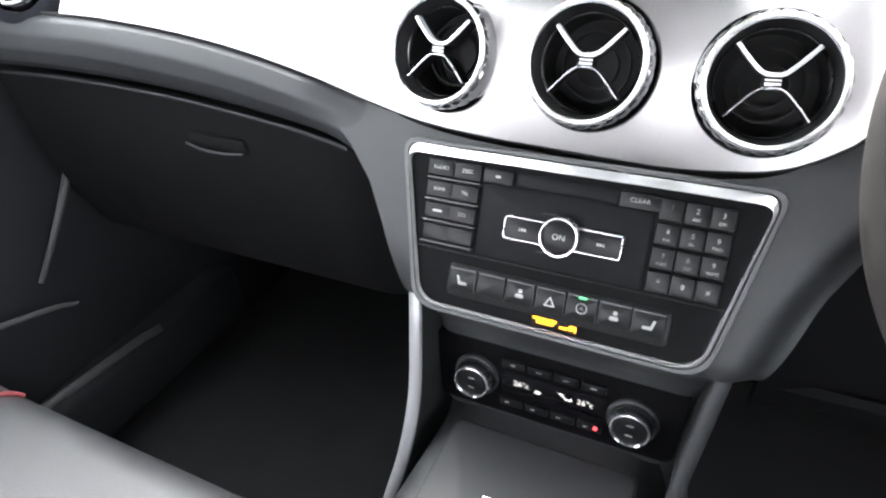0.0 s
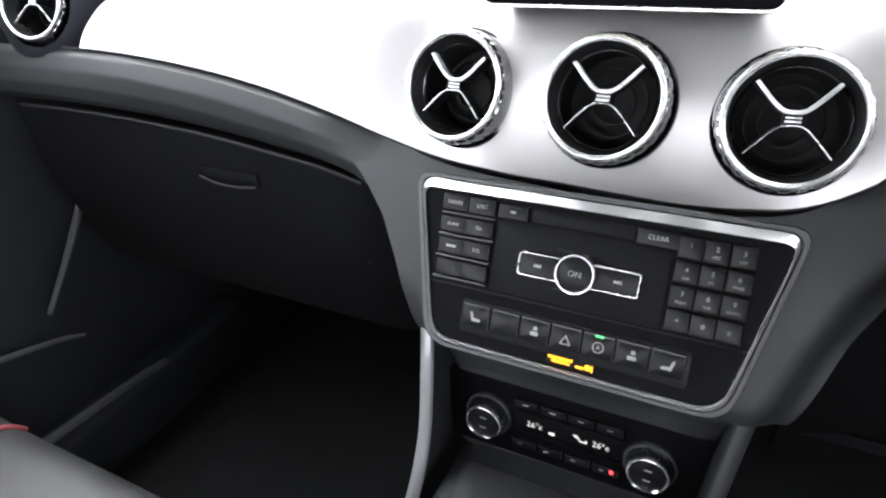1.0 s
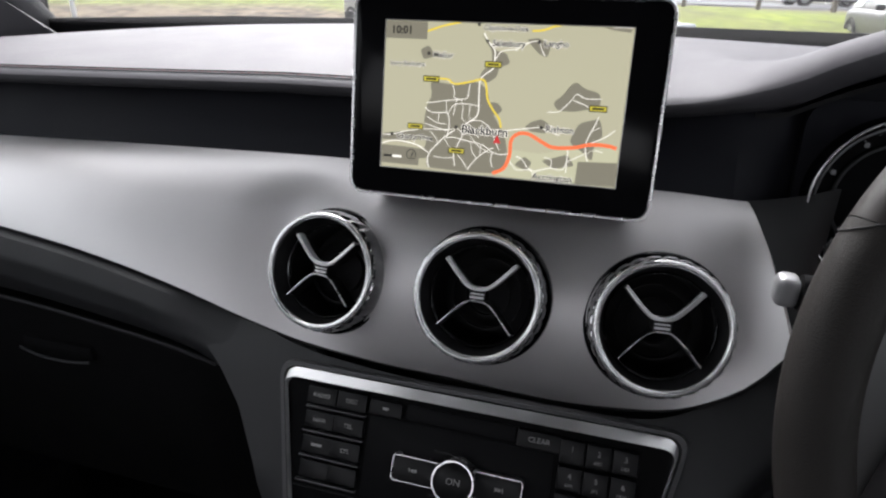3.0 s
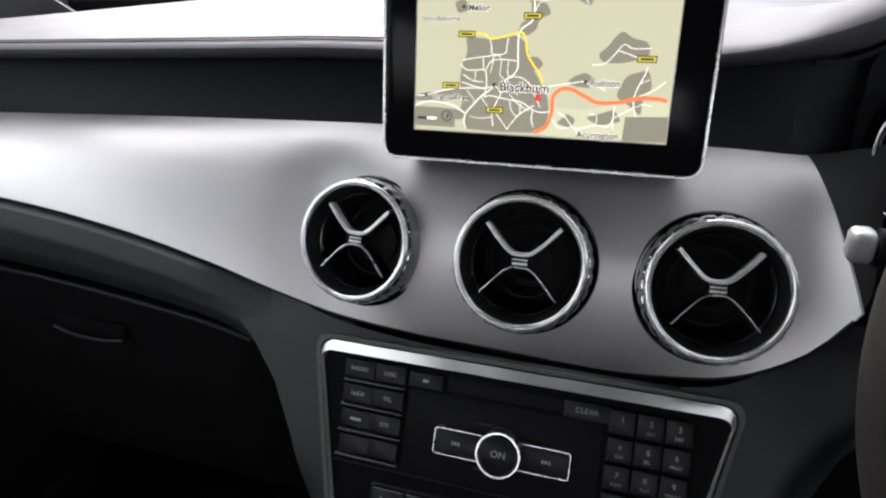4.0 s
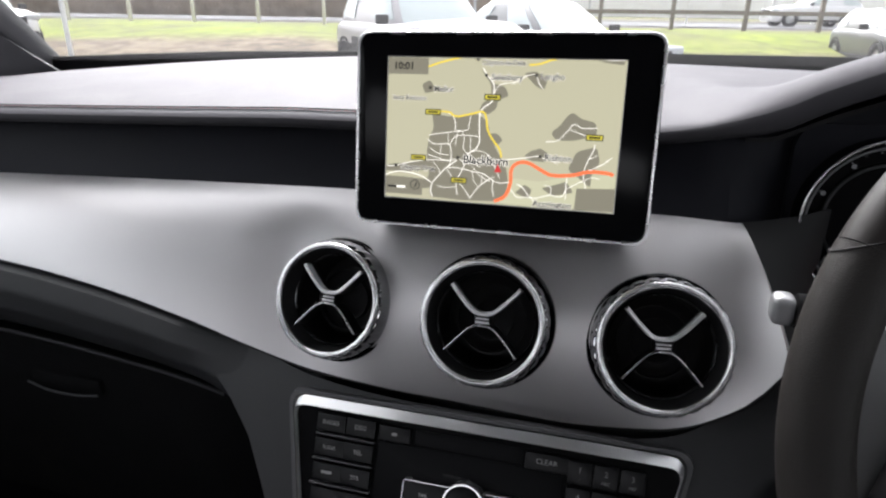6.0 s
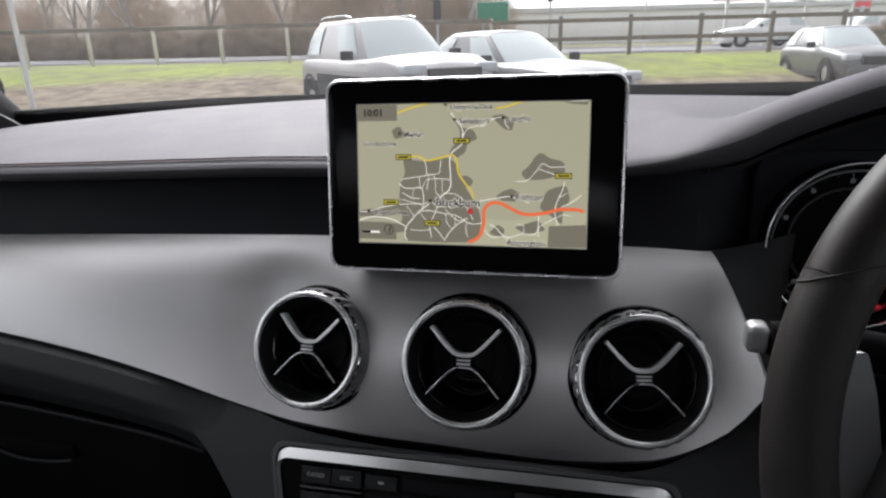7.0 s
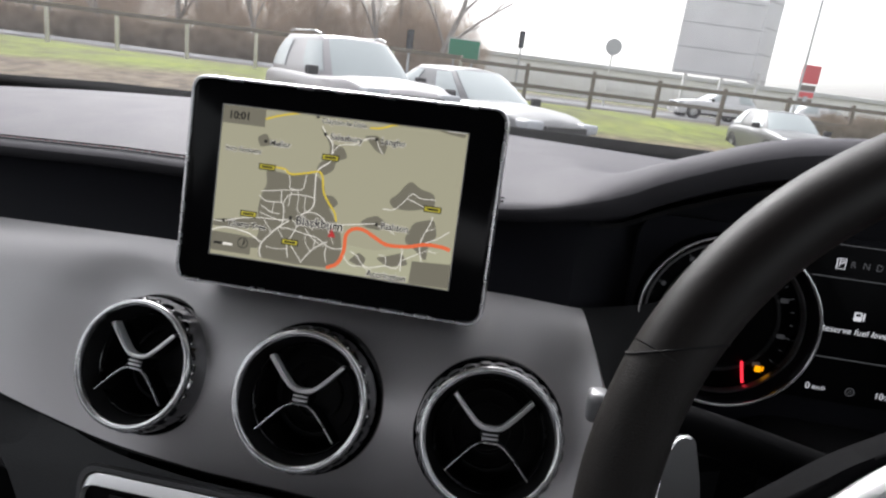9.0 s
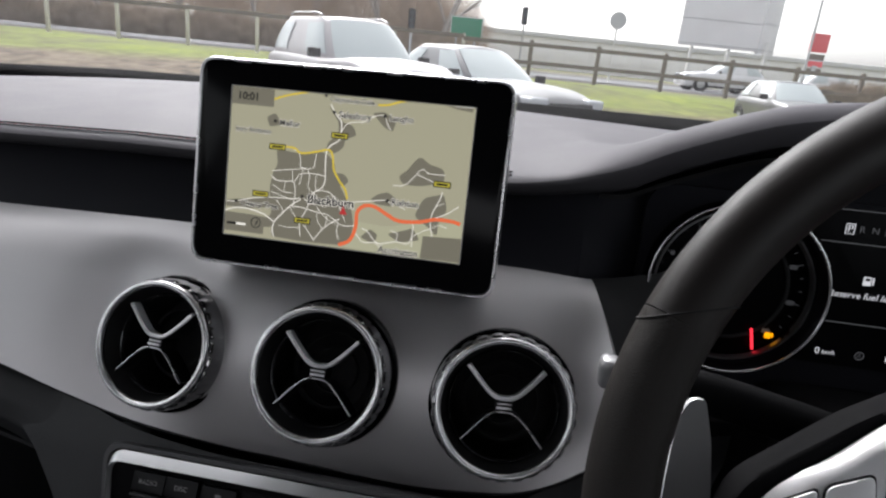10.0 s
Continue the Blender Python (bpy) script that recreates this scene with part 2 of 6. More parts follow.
def ring_frame(outer, inner, z0, z1, m=None, crown=0.0, rows=None):
    """A frame between two outlines with as many points, with a crowned front or rows (share across, drop)."""
    across = rows or ((0, crown), (0.25, 0.0), (0.75, 0.0), (1, crown))
    bm = bmesh.new()
    rows = []
    n = len(outer)
    for k, z in [(0, z0)] + [(a, z1 - drop) for a, drop in across] + [(1, z0)]:
        rows.append([bm.verts.new((lerp(a[0], b[0], k), lerp(a[1], b[1], k), z)) for a, b in zip(outer, inner)])
    for a, b in zip(rows, rows[1:] + rows[:1]):
        for i in range(n):
            bm.faces.new((a[i], a[(i + 1) % n], b[(i + 1) % n], b[i]))
    if m is not None:
        bmesh.ops.transform(bm, matrix=m, verts=bm.verts)
    return bm


def lathe(profile, seg=48, m=None, scallop=None):
    """Turns (radius, height) pairs round z. scallop: (first row, last row, depth, count)."""
    bm = bmesh.new()
    rows = []
    for i, (r, h) in enumerate(profile):
        ring = []
        for k in range(seg):
            a = 2 * math.pi * k / seg
            rr = r
            if scallop and scallop[0] <= i <= scallop[1]:
                rr -= scallop[2] * (0.5 + 0.5 * math.cos(a * scallop[3])) ** 3
            ring.append(bm.verts.new((rr * math.cos(a), rr * math.sin(a), h)))
        rows.append(ring)
    for a, b in zip(rows, rows[1:]):
        for k in range(seg):
            bm.faces.new((a[k], a[(k + 1) % seg], b[(k + 1) % seg], b[k]))
    for ring in (rows[0], rows[-1]):
        if (ring[0].co.xy).length < 0.0006:
            bmesh.ops.pointmerge(bm, verts=ring, merge_co=(0, 0, ring[0].co.z))
    if m is not None:
        bmesh.ops.transform(bm, matrix=m, verts=bm.verts)
    return bm


def curve_points(pts, n):
    """A smooth line through points."""
    pts = [Vector(p) for p in pts]
    full = [2 * pts[0] - pts[1], *pts, 2 * pts[-1] - pts[-2]]
    out = []
    k = len(pts) - 1
    for i in range(n):
        s = i / (n - 1) * k
        j = min(int(s), k - 1)
        t = s - j
        a, b, c, d = full[j : j + 4]
        out.append(0.5 * ((2 * b) + (c - a) * t + (2 * a - 5 * b + 4 * c - d) * t * t + (3 * b - 3 * c + d - a) * t**3))
    return out


def sweep(pts, section, up=(0, 0, 1), closed=False, sizes=None):
    """Draws a section (pairs across and up) along a line."""
    bm = bmesh.new()
    rows = []
    n = len(pts)
    up = Vector(up)
    for i, p in enumerate(pts):
        a, b = (pts[i - 1], pts[(i + 1) % n]) if closed else (pts[max(i - 1, 0)], pts[min(i + 1, n - 1)])
        d = (Vector(b) - Vector(a)).normalized()
        side = d.cross(up).normalized()
        top = side.cross(d)
        k = sizes[i] if sizes else 1.0
        rows.append([bm.verts.new(Vector(p) + side * (u * k) + top * (w * k)) for u, w in section])
    m = len(section)
    for i in range(n if closed else n - 1):
        a, b = rows[i], rows[(i + 1) % n]
        for j in range(m):
            bm.faces.new((a[j], a[(j + 1) % m], b[(j + 1) % m], b[j]))
    if not closed:
        bm.faces.new(rows[0])
        bm.faces.new(rows[-1])
    return bm


def circle(r, n, rx=1.0, ry=1.0):
    return [(r * rx * math.cos(2 * math.pi * i / n), r * ry * math.sin(2 * math.pi * i / n)) for i in range(n)]


def text_mesh(name, words, size, material, m, depth=0.0002, align="CENTER", shear=0.0, stretch=1.0, bold=0.0):
    cu = bpy.data.curves.new(name, "FONT")
    cu.body, cu.size, cu.extrude, cu.align_x, cu.align_y, cu.shear = words, size, depth, align, "CENTER", shear
    cu.resolution_u, cu.offset = 3, bold
    ob = bpy.data.objects.new("tmp_text", cu)
    me = bpy.data.meshes.new_from_object(ob)
    bpy.data.objects.remove(ob)
    bpy.data.curves.remove(cu)
    me.name = name
    me.transform(m @ Matrix.Diagonal((stretch, 1, 1, 1)))
    me.materials.clear()
    me.materials.append(material)
    return me


def plane_frame(origin, right, up):
    """A frame whose x and y lie in a face and whose z leaves it."""
    r = Vector(right).normalized()
    u = Vector(up)
    u = (u - r * u.dot(r)).normalized()
    z = r.cross(u)
    return Matrix(((r.x, u.x, z.x, origin[0]), (r.y, u.y, z.y, origin[1]), (r.z, u.z, z.z, origin[2]), (0, 0, 0, 1)))


def at(x, y, z=0.0):
    return Matrix.Translation((x, y, z))

# ---- the dashboard ----
dash = thing("dashboard", (0, 0.2, 0.6), "black soft-touch car dashboard with a satin silver fascia", "dashboard")
HX = 0.343  # the driver's middle


def hood(x):
    """How far the instrument hood rises above the dash top."""
    d = abs(x - HX)
    return flowing(d, (0.0, 0.05, 0.083, 0.115, 0.150, 0.18, 0.205, 0.25, 0.35, 2.0), (0.074, 0.070, 0.064, 0.053, 0.038, 0.020, 0.007, 0.0, 0.0, 0.0))


def lip_z(x):
    return 0.994 - 0.028 * max(0.0, -x - 0.18) + hood(x)


def roll(x):
    return 0.024 * smooth(0.0, 0.035, hood(x))


def pad_point(x, k):
    """The dash top from under its front lip (k = 0) to the windscreen (k = 1)."""
    h, z = hood(x), lip_z(x)
    drop = flowing(x, (-0.8, -0.5, -0.3, -0.05, 0.15, 0.35, 0.8), (-0.016, -0.003, 0.0, 0.0, -0.006, -0.012, -0.020))
    rows_k = (0, 0.06, 0.12, 0.18, 0.26, 0.36, 0.5, 0.72, 0.9, 1)
    ys = (0.115, 0.088, 0.0785, 0.0765, 0.0790, 0.089, 0.14, 0.26, 0.40, 0.455)
    zs = (-0.007, -0.0075, -0.0060, -0.0028, 0.0022, 0.0058, 0.0118, 0.0215, 0.0262, 0.0250)
    y, dz = flowing(k, rows_k, ys), flowing(k, rows_k, zs)
    fall = smooth(lerp(0.13, 0.080, min(h / 0.03, 1)), lerp(0.36, 0.24, min(h / 0.03, 1)), y)
    dz *= 1 - 0.55 * smooth(0.0, 0.05, h) * (1 - smooth(0.2, 0.3, y))
    inset = min(max(0.1065 - (y if k > 0.18 else 0.0765), 0.0), 0.030)
    dz -= roll(x) * (1 - math.sqrt(1 - (inset / 0.0305) ** 2))  # the hood's edge is a broad roll
    zz = z + dz - h * fall + drop * smooth(0.1, 0.4, y)
    bow = 0.02 * smooth(0.25, 0.75, -x)
    return (x, y + bow * 0.5, zz)


pad_vs = [0, 0.03, 0.065, 0.10, 0.14, 0.18, 0.20, 0.22, 0.24, 0.26, 0.28, 0.31, 0.335, 0.36, 0.39, 0.42, 0.50, 0.59, 0.70, 0.85, 0.92, 1]


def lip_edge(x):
    """Where the shade-coloured lip ends and the dash top begins: higher on the instrument hood."""
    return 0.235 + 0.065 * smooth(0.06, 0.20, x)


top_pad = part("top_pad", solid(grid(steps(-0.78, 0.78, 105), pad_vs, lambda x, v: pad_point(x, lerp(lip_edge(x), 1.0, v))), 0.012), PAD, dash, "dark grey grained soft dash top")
# same skin as the top; its shade is put into a darker colour
part("lip", solid(grid(steps(-0.78, 0.78, 105), steps(0, 1, 12), lambda x, v: pad_point(x, lip_edge(x) * v)), 0.012), LIPSHADE, dash, "rolled front edge of the dash top, coloured darker for its shade")


def seam_bm(x0, x1, k, off=0.0):
    pts = [Vector(pad_point(x, k)) + Vector((0, off, 0.0004)) for x in steps(x0, x1, 90)]
    return sweep(pts, circle(0.0005, 5))


part("seam", seam_bm(-0.74, 0.10, 0.347), DARK, top_pad, "dark pressed seam")
part("seam", seam_bm(-0.74, 0.10, 0.374), DARK, top_pad, "dark pressed seam")
stitches = []
x = -0.74
while x < 0.095:
    a, b = Vector(pad_point(x, 0.36)), Vector(pad_point(x + 0.0042, 0.36))
    stitches.append(sweep([a + Vector((0, 0, 0.0004)), (a + b) / 2 + Vector((0, 0, 0.0009)), b + Vector((0, 0, 0.0004))], circle(0.00035, 4)))
    x += 0.0062
tagged(part("stitching", join(*stitches), DASHTHREAD, top_pad, "row of small red stitches"), kind="stuff")


def recess_point(x, k):
    """The black band between the fascia and the dash top."""
    zt = lip_z(x) - 0.006 - roll(x)
    zb = fas_top(x)[2] - 0.006 if x < 0.17 else 0.86
    deep = 0.035 * smooth(0.165, 0.20, x)
    y0 = fas_top(min(x, 0.168))[1] + 0.004
    y = lerp(y0, 0.106, k) + deep * (1 - 0.3 * k)
    return (x, y, lerp(zb, zt, k))


def fas_top(x):
    y = flowing(x, (-0.62, -0.4, -0.2, 0.17), (0.088, 0.078, 0.071, 0.069))
    z = flowing(x, (-0.62, -0.52, -0.38, -0.25, -0.12, 0.1, 0.17), (0.925, 0.929, 0.935, 0.940, 0.943, 0.9415, 0.940))
    return (x, y, z)


def fas_low(x):
    xs = (-0.62, -0.52, -0.45, -0.373, -0.30, -0.233, -0.18, -0.134, -0.082, -0.033, 0.054, 0.10, 0.135, 0.166, 0.181, 0.188)
    z = flowing(x, xs, (0.879, 0.8835, 0.882, 0.876, 0.865, 0.849, 0.833, 0.821, 0.8155, 0.8135, 0.8105, 0.8135, 0.821, 0.841, 0.860, 0.873))
    y = flowing(x, (-0.62, -0.5, -0.35, -0.2, 0.17), (0.02, 0.006, 0.0, 0.0, 0.0))
    return (x, y, z)


VM = Matrix.Rotation(radians(90 - 23), 4, "X")  # the vents' z axis, to the rear and up
VENTS = [((-0.1150, 0.0057, 0.8783), -5.0), ((0.0013, -0.0065, 0.8825), 0.0), ((0.1150, -0.0005, 0.8770), 5.0)]


def fas_point(x, k):
    a, b = fas_top(x), fas_low(x)
    f = 1 - k
    swell = flowing(x, (-0.62, -0.35, -0.22, -0.12, 0.0, 0.1155, 0.17), (0.008, 0.008, 0.004, 0.000, 0.007, 0.003, 0.003))
    bent = flowing(f, (0.0, 0.3, 0.55, 0.75, 0.9, 1.0), (0.0, 0.24, 0.44, 0.61, 0.80, 1.0))
    under = 0.27 * f + 0.73 * f**3.5
    bent = lerp(under, bent, smooth(0.08, 0.17, abs(x - 0.010)))  # a ledge under the display
    # the fascia's rounded end beside the hood
    x = min(x, 0.12) + max(x - 0.12, 0.0) * (0.59 + 0.41 * max(k, 0.0) ** 0.75)
    z = lerp(a[2], b[2], k)
    dish = sum(0.0022 * (1 - smooth(0.040, 0.095, math.hypot(x - hub[0], (z - hub[2]) * 1.086))) for hub, _ in VENTS)  # shallow dish round each vent
    return (x, lerp(b[1], a[1], bent) - swell * math.sin(math.pi * k) ** 0.9 + dish, z)


def fascia_sheet():
    bm = grid(fas_us, steps(0, 1, 60), fas_point)
    frames = [(at(*hub) @ Matrix.Rotation(radians(turn), 4, "Z") @ VM) for hub, turn in VENTS]
    for f in frames:
        inv = f.inverted()
        gone = [v for v in bm.verts if (inv @ v.co).xy.length < 0.0400]
        bmesh.ops.delete(bm, geom=gone, context="VERTS")
    return solid(bm, 0.004)


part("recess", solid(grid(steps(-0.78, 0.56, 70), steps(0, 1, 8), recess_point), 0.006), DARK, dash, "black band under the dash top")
fas_us = steps(-0.558, 0.188, 310)
part("fascia", fascia_sheet(), SILVER, dash, "satin silver fascia round the air vents")
# dark gap under the fascia
part("fascia_gap", sweep([Vector(fas_low(x)) + Vector((0, 0.002, -0.0012)) for x in steps(-0.60, 0.186, 90)], circle(0.0014, 6)), BLACK, dash, "black joint")

# ---- the lower dash with the glove box ----


def gb_line(x):
    return flowing(x, (-0.74, -0.588, -0.419, -0.281, -0.235, -0.20, -0.175, -0.155, -0.138, -0.124), (0.813, 0.816, 0.811, 0.797, 0.789, 0.779, 0.765, 0.742, 0.700, 0.655))


def stack_y(z):
    return table(z, (0.56, 0.60, 0.645, 0.668, 0.688, 0.70, 0.8067, 0.822, 0.84), (-0.056, -0.05, -0.045, -0.052, -0.070, -0.0685, -0.0125, -0.002, 0.012))


def low_point(x, k):
    """The padded knee roll from the fascia to the glove box lip and under it."""
    a = fas_low(max(x, -0.62))
    zl = gb_line(x)
    ys = (0.006, -0.004, -0.011, -0.012, -0.005, 0.006, 0.016, 0.05)
    ks = (0.0, 0.06, 0.25, 0.5, 0.75, 0.9, 0.96, 1.0)
    fz = (0.0, 0.04, 0.28, 0.54, 0.78, 0.92, 0.99, 1.0)
    y = table(k, ks, ys) + a[1] * (1 - k)
    z = lerp(a[2] - 0.003, zl, table(k, ks, fz))
    front = stack_y(z) + 0.0012 + max(table(k, ks, ys) + 0.012, 0.0) * (1 if k > 0.4 else 0)
    return (x, lerp(y, front, smooth(-0.25, -0.165, x)) + 0.02 * smooth(-0.142, -0.124, x), z)


part("knee_roll", grid(steps(-0.74, -0.125, 84), steps(0, 1, 28), low_point), LOWER, dash, "charcoal padded roll above the glove box")
glove = thing("glove_box", (-0.45, 0.05, 0.6), "closed black glove box under the dashboard", "glove box")


def glove_point(x, k):
    z = lerp(gb_line(x) - 0.006, 0.56, k)
    return (x, 0.012 + 0.05 * k * k + 0.03 * smooth(0.24, 0.16, -x), z)


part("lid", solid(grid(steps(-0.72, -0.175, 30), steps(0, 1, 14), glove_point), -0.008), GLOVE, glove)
part("lip", sweep([Vector((x, 0.006, gb_line(x) - 0.004)) for x in steps(-0.70, -0.215, 50)], circle(0.0020, 6)), TRAY, glove, "thin shiny lip")
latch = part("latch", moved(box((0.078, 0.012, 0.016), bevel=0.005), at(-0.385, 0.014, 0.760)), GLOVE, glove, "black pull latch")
part("latch_lip", sweep(curve_points([(-0.424, 0.005, 0.7575), (-0.40, 0.003, 0.7535), (-0.37, 0.003, 0.7530), (-0.347, 0.005, 0.7550)], 16), circle(0.0013, 6)), LOWER, latch, "pale lower lip")
# near-black colour carries the footwell's shade
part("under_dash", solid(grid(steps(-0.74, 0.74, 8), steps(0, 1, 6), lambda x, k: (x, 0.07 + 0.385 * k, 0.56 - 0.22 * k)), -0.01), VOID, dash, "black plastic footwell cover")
tagged(part("wall_firewall", box((1.66, 0.03, 0.84), (0, 0.478, 0.57), 0.004), CARPET), "black carpeted front of the footwell", "bulkhead", kind="structure")

# ---- the centre stack ----
stack = thing("centre_stack", (0, 0.0, 0.5), "charcoal centre stack of the dashboard", "centre console")


def stack_half(z):
    return table(z, (0.50, 0.60, 0.66, 0.70, 0.74, 0.775, 0.80, 0.815, 0.84), (0.112, 0.113, 0.122, 0.135, 0.152, 0.172, 0.195, 0.215, 0.23))


def stack_point(u, z):
    """u from -1 to 1 across the front; past that the sides run forwards."""
    h = stack_half(z) + (0.026 * smooth(0.60, 0.72, z) if u > 0 else 0.0)
    z = min(z, fas_low(max(min(h * u, 0.188), -0.6))[2] - 0.0012)
    y = stack_y(z)
    a = abs(u)
    s = 1 if u >= 0 else -1
    if a <= 1:
        edge = smooth(0.82, 1.0, a) * lerp(1.0, 2.2 if s > 0 else 0.0, smooth(0.68, 0.74, z))
        return (s * h * a, y + 0.012 * edge, z)
    back = 0.012 * lerp(1.0, 2.2 if s > 0 else 0.0, smooth(0.68, 0.74, z))
    return (s * (h + 0.003 * (a - 1)), y + back + 0.13 * (a - 1), z)


part("body", grid(steps(-1, 1, 61), steps(0.56, 0.86, 60), stack_point), LOWER, stack)
for s in (-1, 1):
    part("side_cheek", grid([s * a for a in (1, 1.1, 1.3, 1.6, 2)], steps(0.56, 0.86, 60), stack_point), LOWER, stack, "charcoal side of the centre stack")
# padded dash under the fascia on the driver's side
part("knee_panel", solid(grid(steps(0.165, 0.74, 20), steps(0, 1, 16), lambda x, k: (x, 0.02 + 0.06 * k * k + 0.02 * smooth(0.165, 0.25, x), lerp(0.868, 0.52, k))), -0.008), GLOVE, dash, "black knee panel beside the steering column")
def cheek_point(u, k):
    p = fas_point(0.188, k)
    return (lerp(p[0] - 0.001, 0.222, u), lerp(p[1] + 0.002, 0.105, u ** 1.4), p[2] + 0.004 * (1 - k) * u)


part("cheek", solid(grid(steps(0, 1, 8), steps(0, 1, 14), cheek_point), 0.004), BLACK, dash, "black cheek of the instrument hood")

# ---- radio and switch panel ----
P0, PY, PN = Vector((0, -0.0162, 0.8067)), Vector((0, 0.4604, 0.8877)), Vector((0, -0.8877, 0.4604))
PF = plane_frame(P0, (1, 0, 0), PY)
radio = thing("car_radio", PF, "black car radio panel with keypad in a chrome frame", "car radio")
outer = rounded([(-0.111, -0.1262), (0.111, -0.1262), (0.1378, 0.0028), (-0.1378, 0.0028)], [0.02, 0.02, 0.014, 0.014], 8)
inner = rounded([(-0.1086, -0.1232), (0.1086, -0.1232), (0.1346, -0.0042), (-0.1346, -0.0042)], [0.018, 0.018, 0.010, 0.010], 8)
part("frame", ring_frame(outer, inner, -0.012, 0.0054, rows=((0, 0.0046), (0.10, 0.0041), (0.5, 0.0022), (0.8, 0.0008), (0.93, 0.0002), (1, 0.0016))), FRAMEM, radio, "satin chrome frame", True)
grown = [(x * 1.045, (y + 0.063) * 1.075 - 0.063) for x, y in outer]
part("surround", ring_frame(grown, outer, -0.012, 0.0008, crown=0.006), STRIP, radio, "dark grey sloping surround", True)
part("face", plate(inner, -0.012, 0.0), PANELM, radio, "matt black panel face", True)
part("display_slot", plate(rounded(rect(0.128, 0.056, -0.003, -0.0485), 0.003), 0.0, 0.0006, 0.0002), SMOKE, radio, "smoked black centre", True)
part("disc_slot", plate(rounded(rect(0.076, 0.010, -0.003, -0.0135), 0.002), 0.0, 0.0008, 0.0003), SMOKE, radio, "black disc slot", True)
part("joint", plate(rect(0.244, 0.0011, 0, -0.0785), 0.0, 0.0012, 0.0003), BUTTON, radio, "thin ridge", True)


def key(name, w, h, x, y, words="", size=0.0042, high=0.0035, mark=MARK, bar=0.0, r=0.0012, second=""):
    k = part(name, plate(rounded(rect(w, h, x, y), r, 3), 0.0, high, 0.0008), BUTTON, radio, "", True)
    if words:
        part("print", text_mesh("print", words, size, mark, at(x, y + (0.0018 if second else 0), high + 0.0001), 0.00005), mark, k, "", True)
    if second:
        part("print", text_mesh("print", second, 0.0029, mark, at(x, y - 0.0038, high + 0.0001), 0.00005), mark, k, "", True)
    elif bar:
        part("print", plate(rect(bar, 0.0018, x, y), high, high + 0.0002), mark, k, "", True)
    return k


for r, (wl, wr) in enumerate((("RADIO", "DISC"), ("NAVI", "TEL"), ("", "SYS"), ("", ""))):
    y = -0.0135 - 0.0172 * r
    x_in = 0.0012 * r
    for s, word in ((0, wl), (1, wr)):
        key("button", 0.0222, 0.0125, -0.1035 + 0.0228 * s + x_in * (1 - s) * 0.6, y, word, 0.0042, 0.0042, bar=0.008 if (not word and r < 3) else 0)
    part("ridge", plate(rect(0.045, 0.0012, -0.092, y - 0.0085), 0.0, 0.0046, 0.0004), STRIP, radio, "", True)
key("eject_button", 0.0235, 0.0105, -0.0555, -0.0138, "", bar=0.004)
key("clear_button", 0.0285, 0.0115, 0.0505, -0.0145, "CLEAR", 0.0048)
for r in range(4):
    for c in range(3):
        n = ("123", "456", "789", "*0#")[r][c]
        key("keypad_key", 0.0155, 0.0148, 0.0722 + 0.0165 * c, -0.0172 - 0.0170 * r, n, 0.0050, 0.0038, second=("·,ABC,DEF", "GHI,JKL,MNO", "PQRS,TUV,WXYZ")[r].split(",")[c] if r < 3 else "")
# rocker and round knob
for s in (-1, 1):
    xo, xi = 0.0445 * s, 0.010 * s
    shape = rounded([(xi, -0.0585), (xo, -0.0585), (xo, -0.0408), (xi, -0.0408)][:: s], 0.0028, 4)
    shape_in = rounded([(xi, -0.0577), (xo - 0.0008 * s, -0.0577), (xo - 0.0008 * s, -0.0417), (xi, -0.0417)][:: s], 0.0022, 4)
    rk = part("rocker", plate(shape_in, 0.0, 0.0062, 0.0006), BUTTON, radio, "black rocker key", True)
    part("rim", ring_frame(shape, shape_in, 0.0, 0.0068, crown=0.0008), CASEM, rk, "chrome rim", True)
    for d in (0.0268, 0.0290):
        part("print", plate([(d * s, -0.0512), ((d + 0.0022) * s, -0.0498), (d * s, -0.0484)][:: s], 0.0062, 0.0064), MARK, rk, "", True)
    part("print", plate(rect(0.0006, 0.0028, 0.0318 * s, -0.0498), 0.0062, 0.0064), MARK, rk, "", True)
knob = part("knob", lathe([(0.0, 0.0128), (0.0112, 0.0128), (0.0123, 0.0122), (0.0125, 0.011)], 40, at(0, -0.0495)), BUTTON, radio, "round black knob", True)
part("ring", lathe([(0.0145, 0.0), (0.0150, 0.003), (0.0150, 0.010), (0.0148, 0.0132), (0.0141, 0.0144), (0.0132, 0.0144), (0.0126, 0.0134), (0.0124, 0.0112)], 96, at(0, -0.0495), scallop=(1, 3, 0.0008, 32)), KNURL, knob, "knurled chrome ring", True)
part("print", text_mesh("print", "ON", 0.0062, MARK, at(0, -0.0495, 0.0129), 0.00005), MARK, knob, "", True)
for x, y in ((-0.012, -0.0355), (-0.012, -0.0648)):
    part("print", plate(rect(0.012, 0.0012, x, y), 0.0, 0.0010), BUTTON, radio, "", True)
# row of seven switches
switch_row = part("switch_bar", plate(rounded(rect(0.172, 0.026, 0, -0.1005), 0.004), 0.0, 0.0016, 0.0006), BUTTON, radio, "", True)
for i in range(7):
    x = -0.072 + 0.024 * i
    sw = part("switch", plate(rounded(rect(0.0232, 0.0185, x, -0.0985), 0.0015, 3), 0.0016, 0.0052, 0.0012), BUTTON, switch_row, "", True)
    part("top_edge", plate(rect(0.0215, 0.0014, x, -0.0902), 0.0045, 0.0056, 0.0004), STRIP, switch_row, "", True)


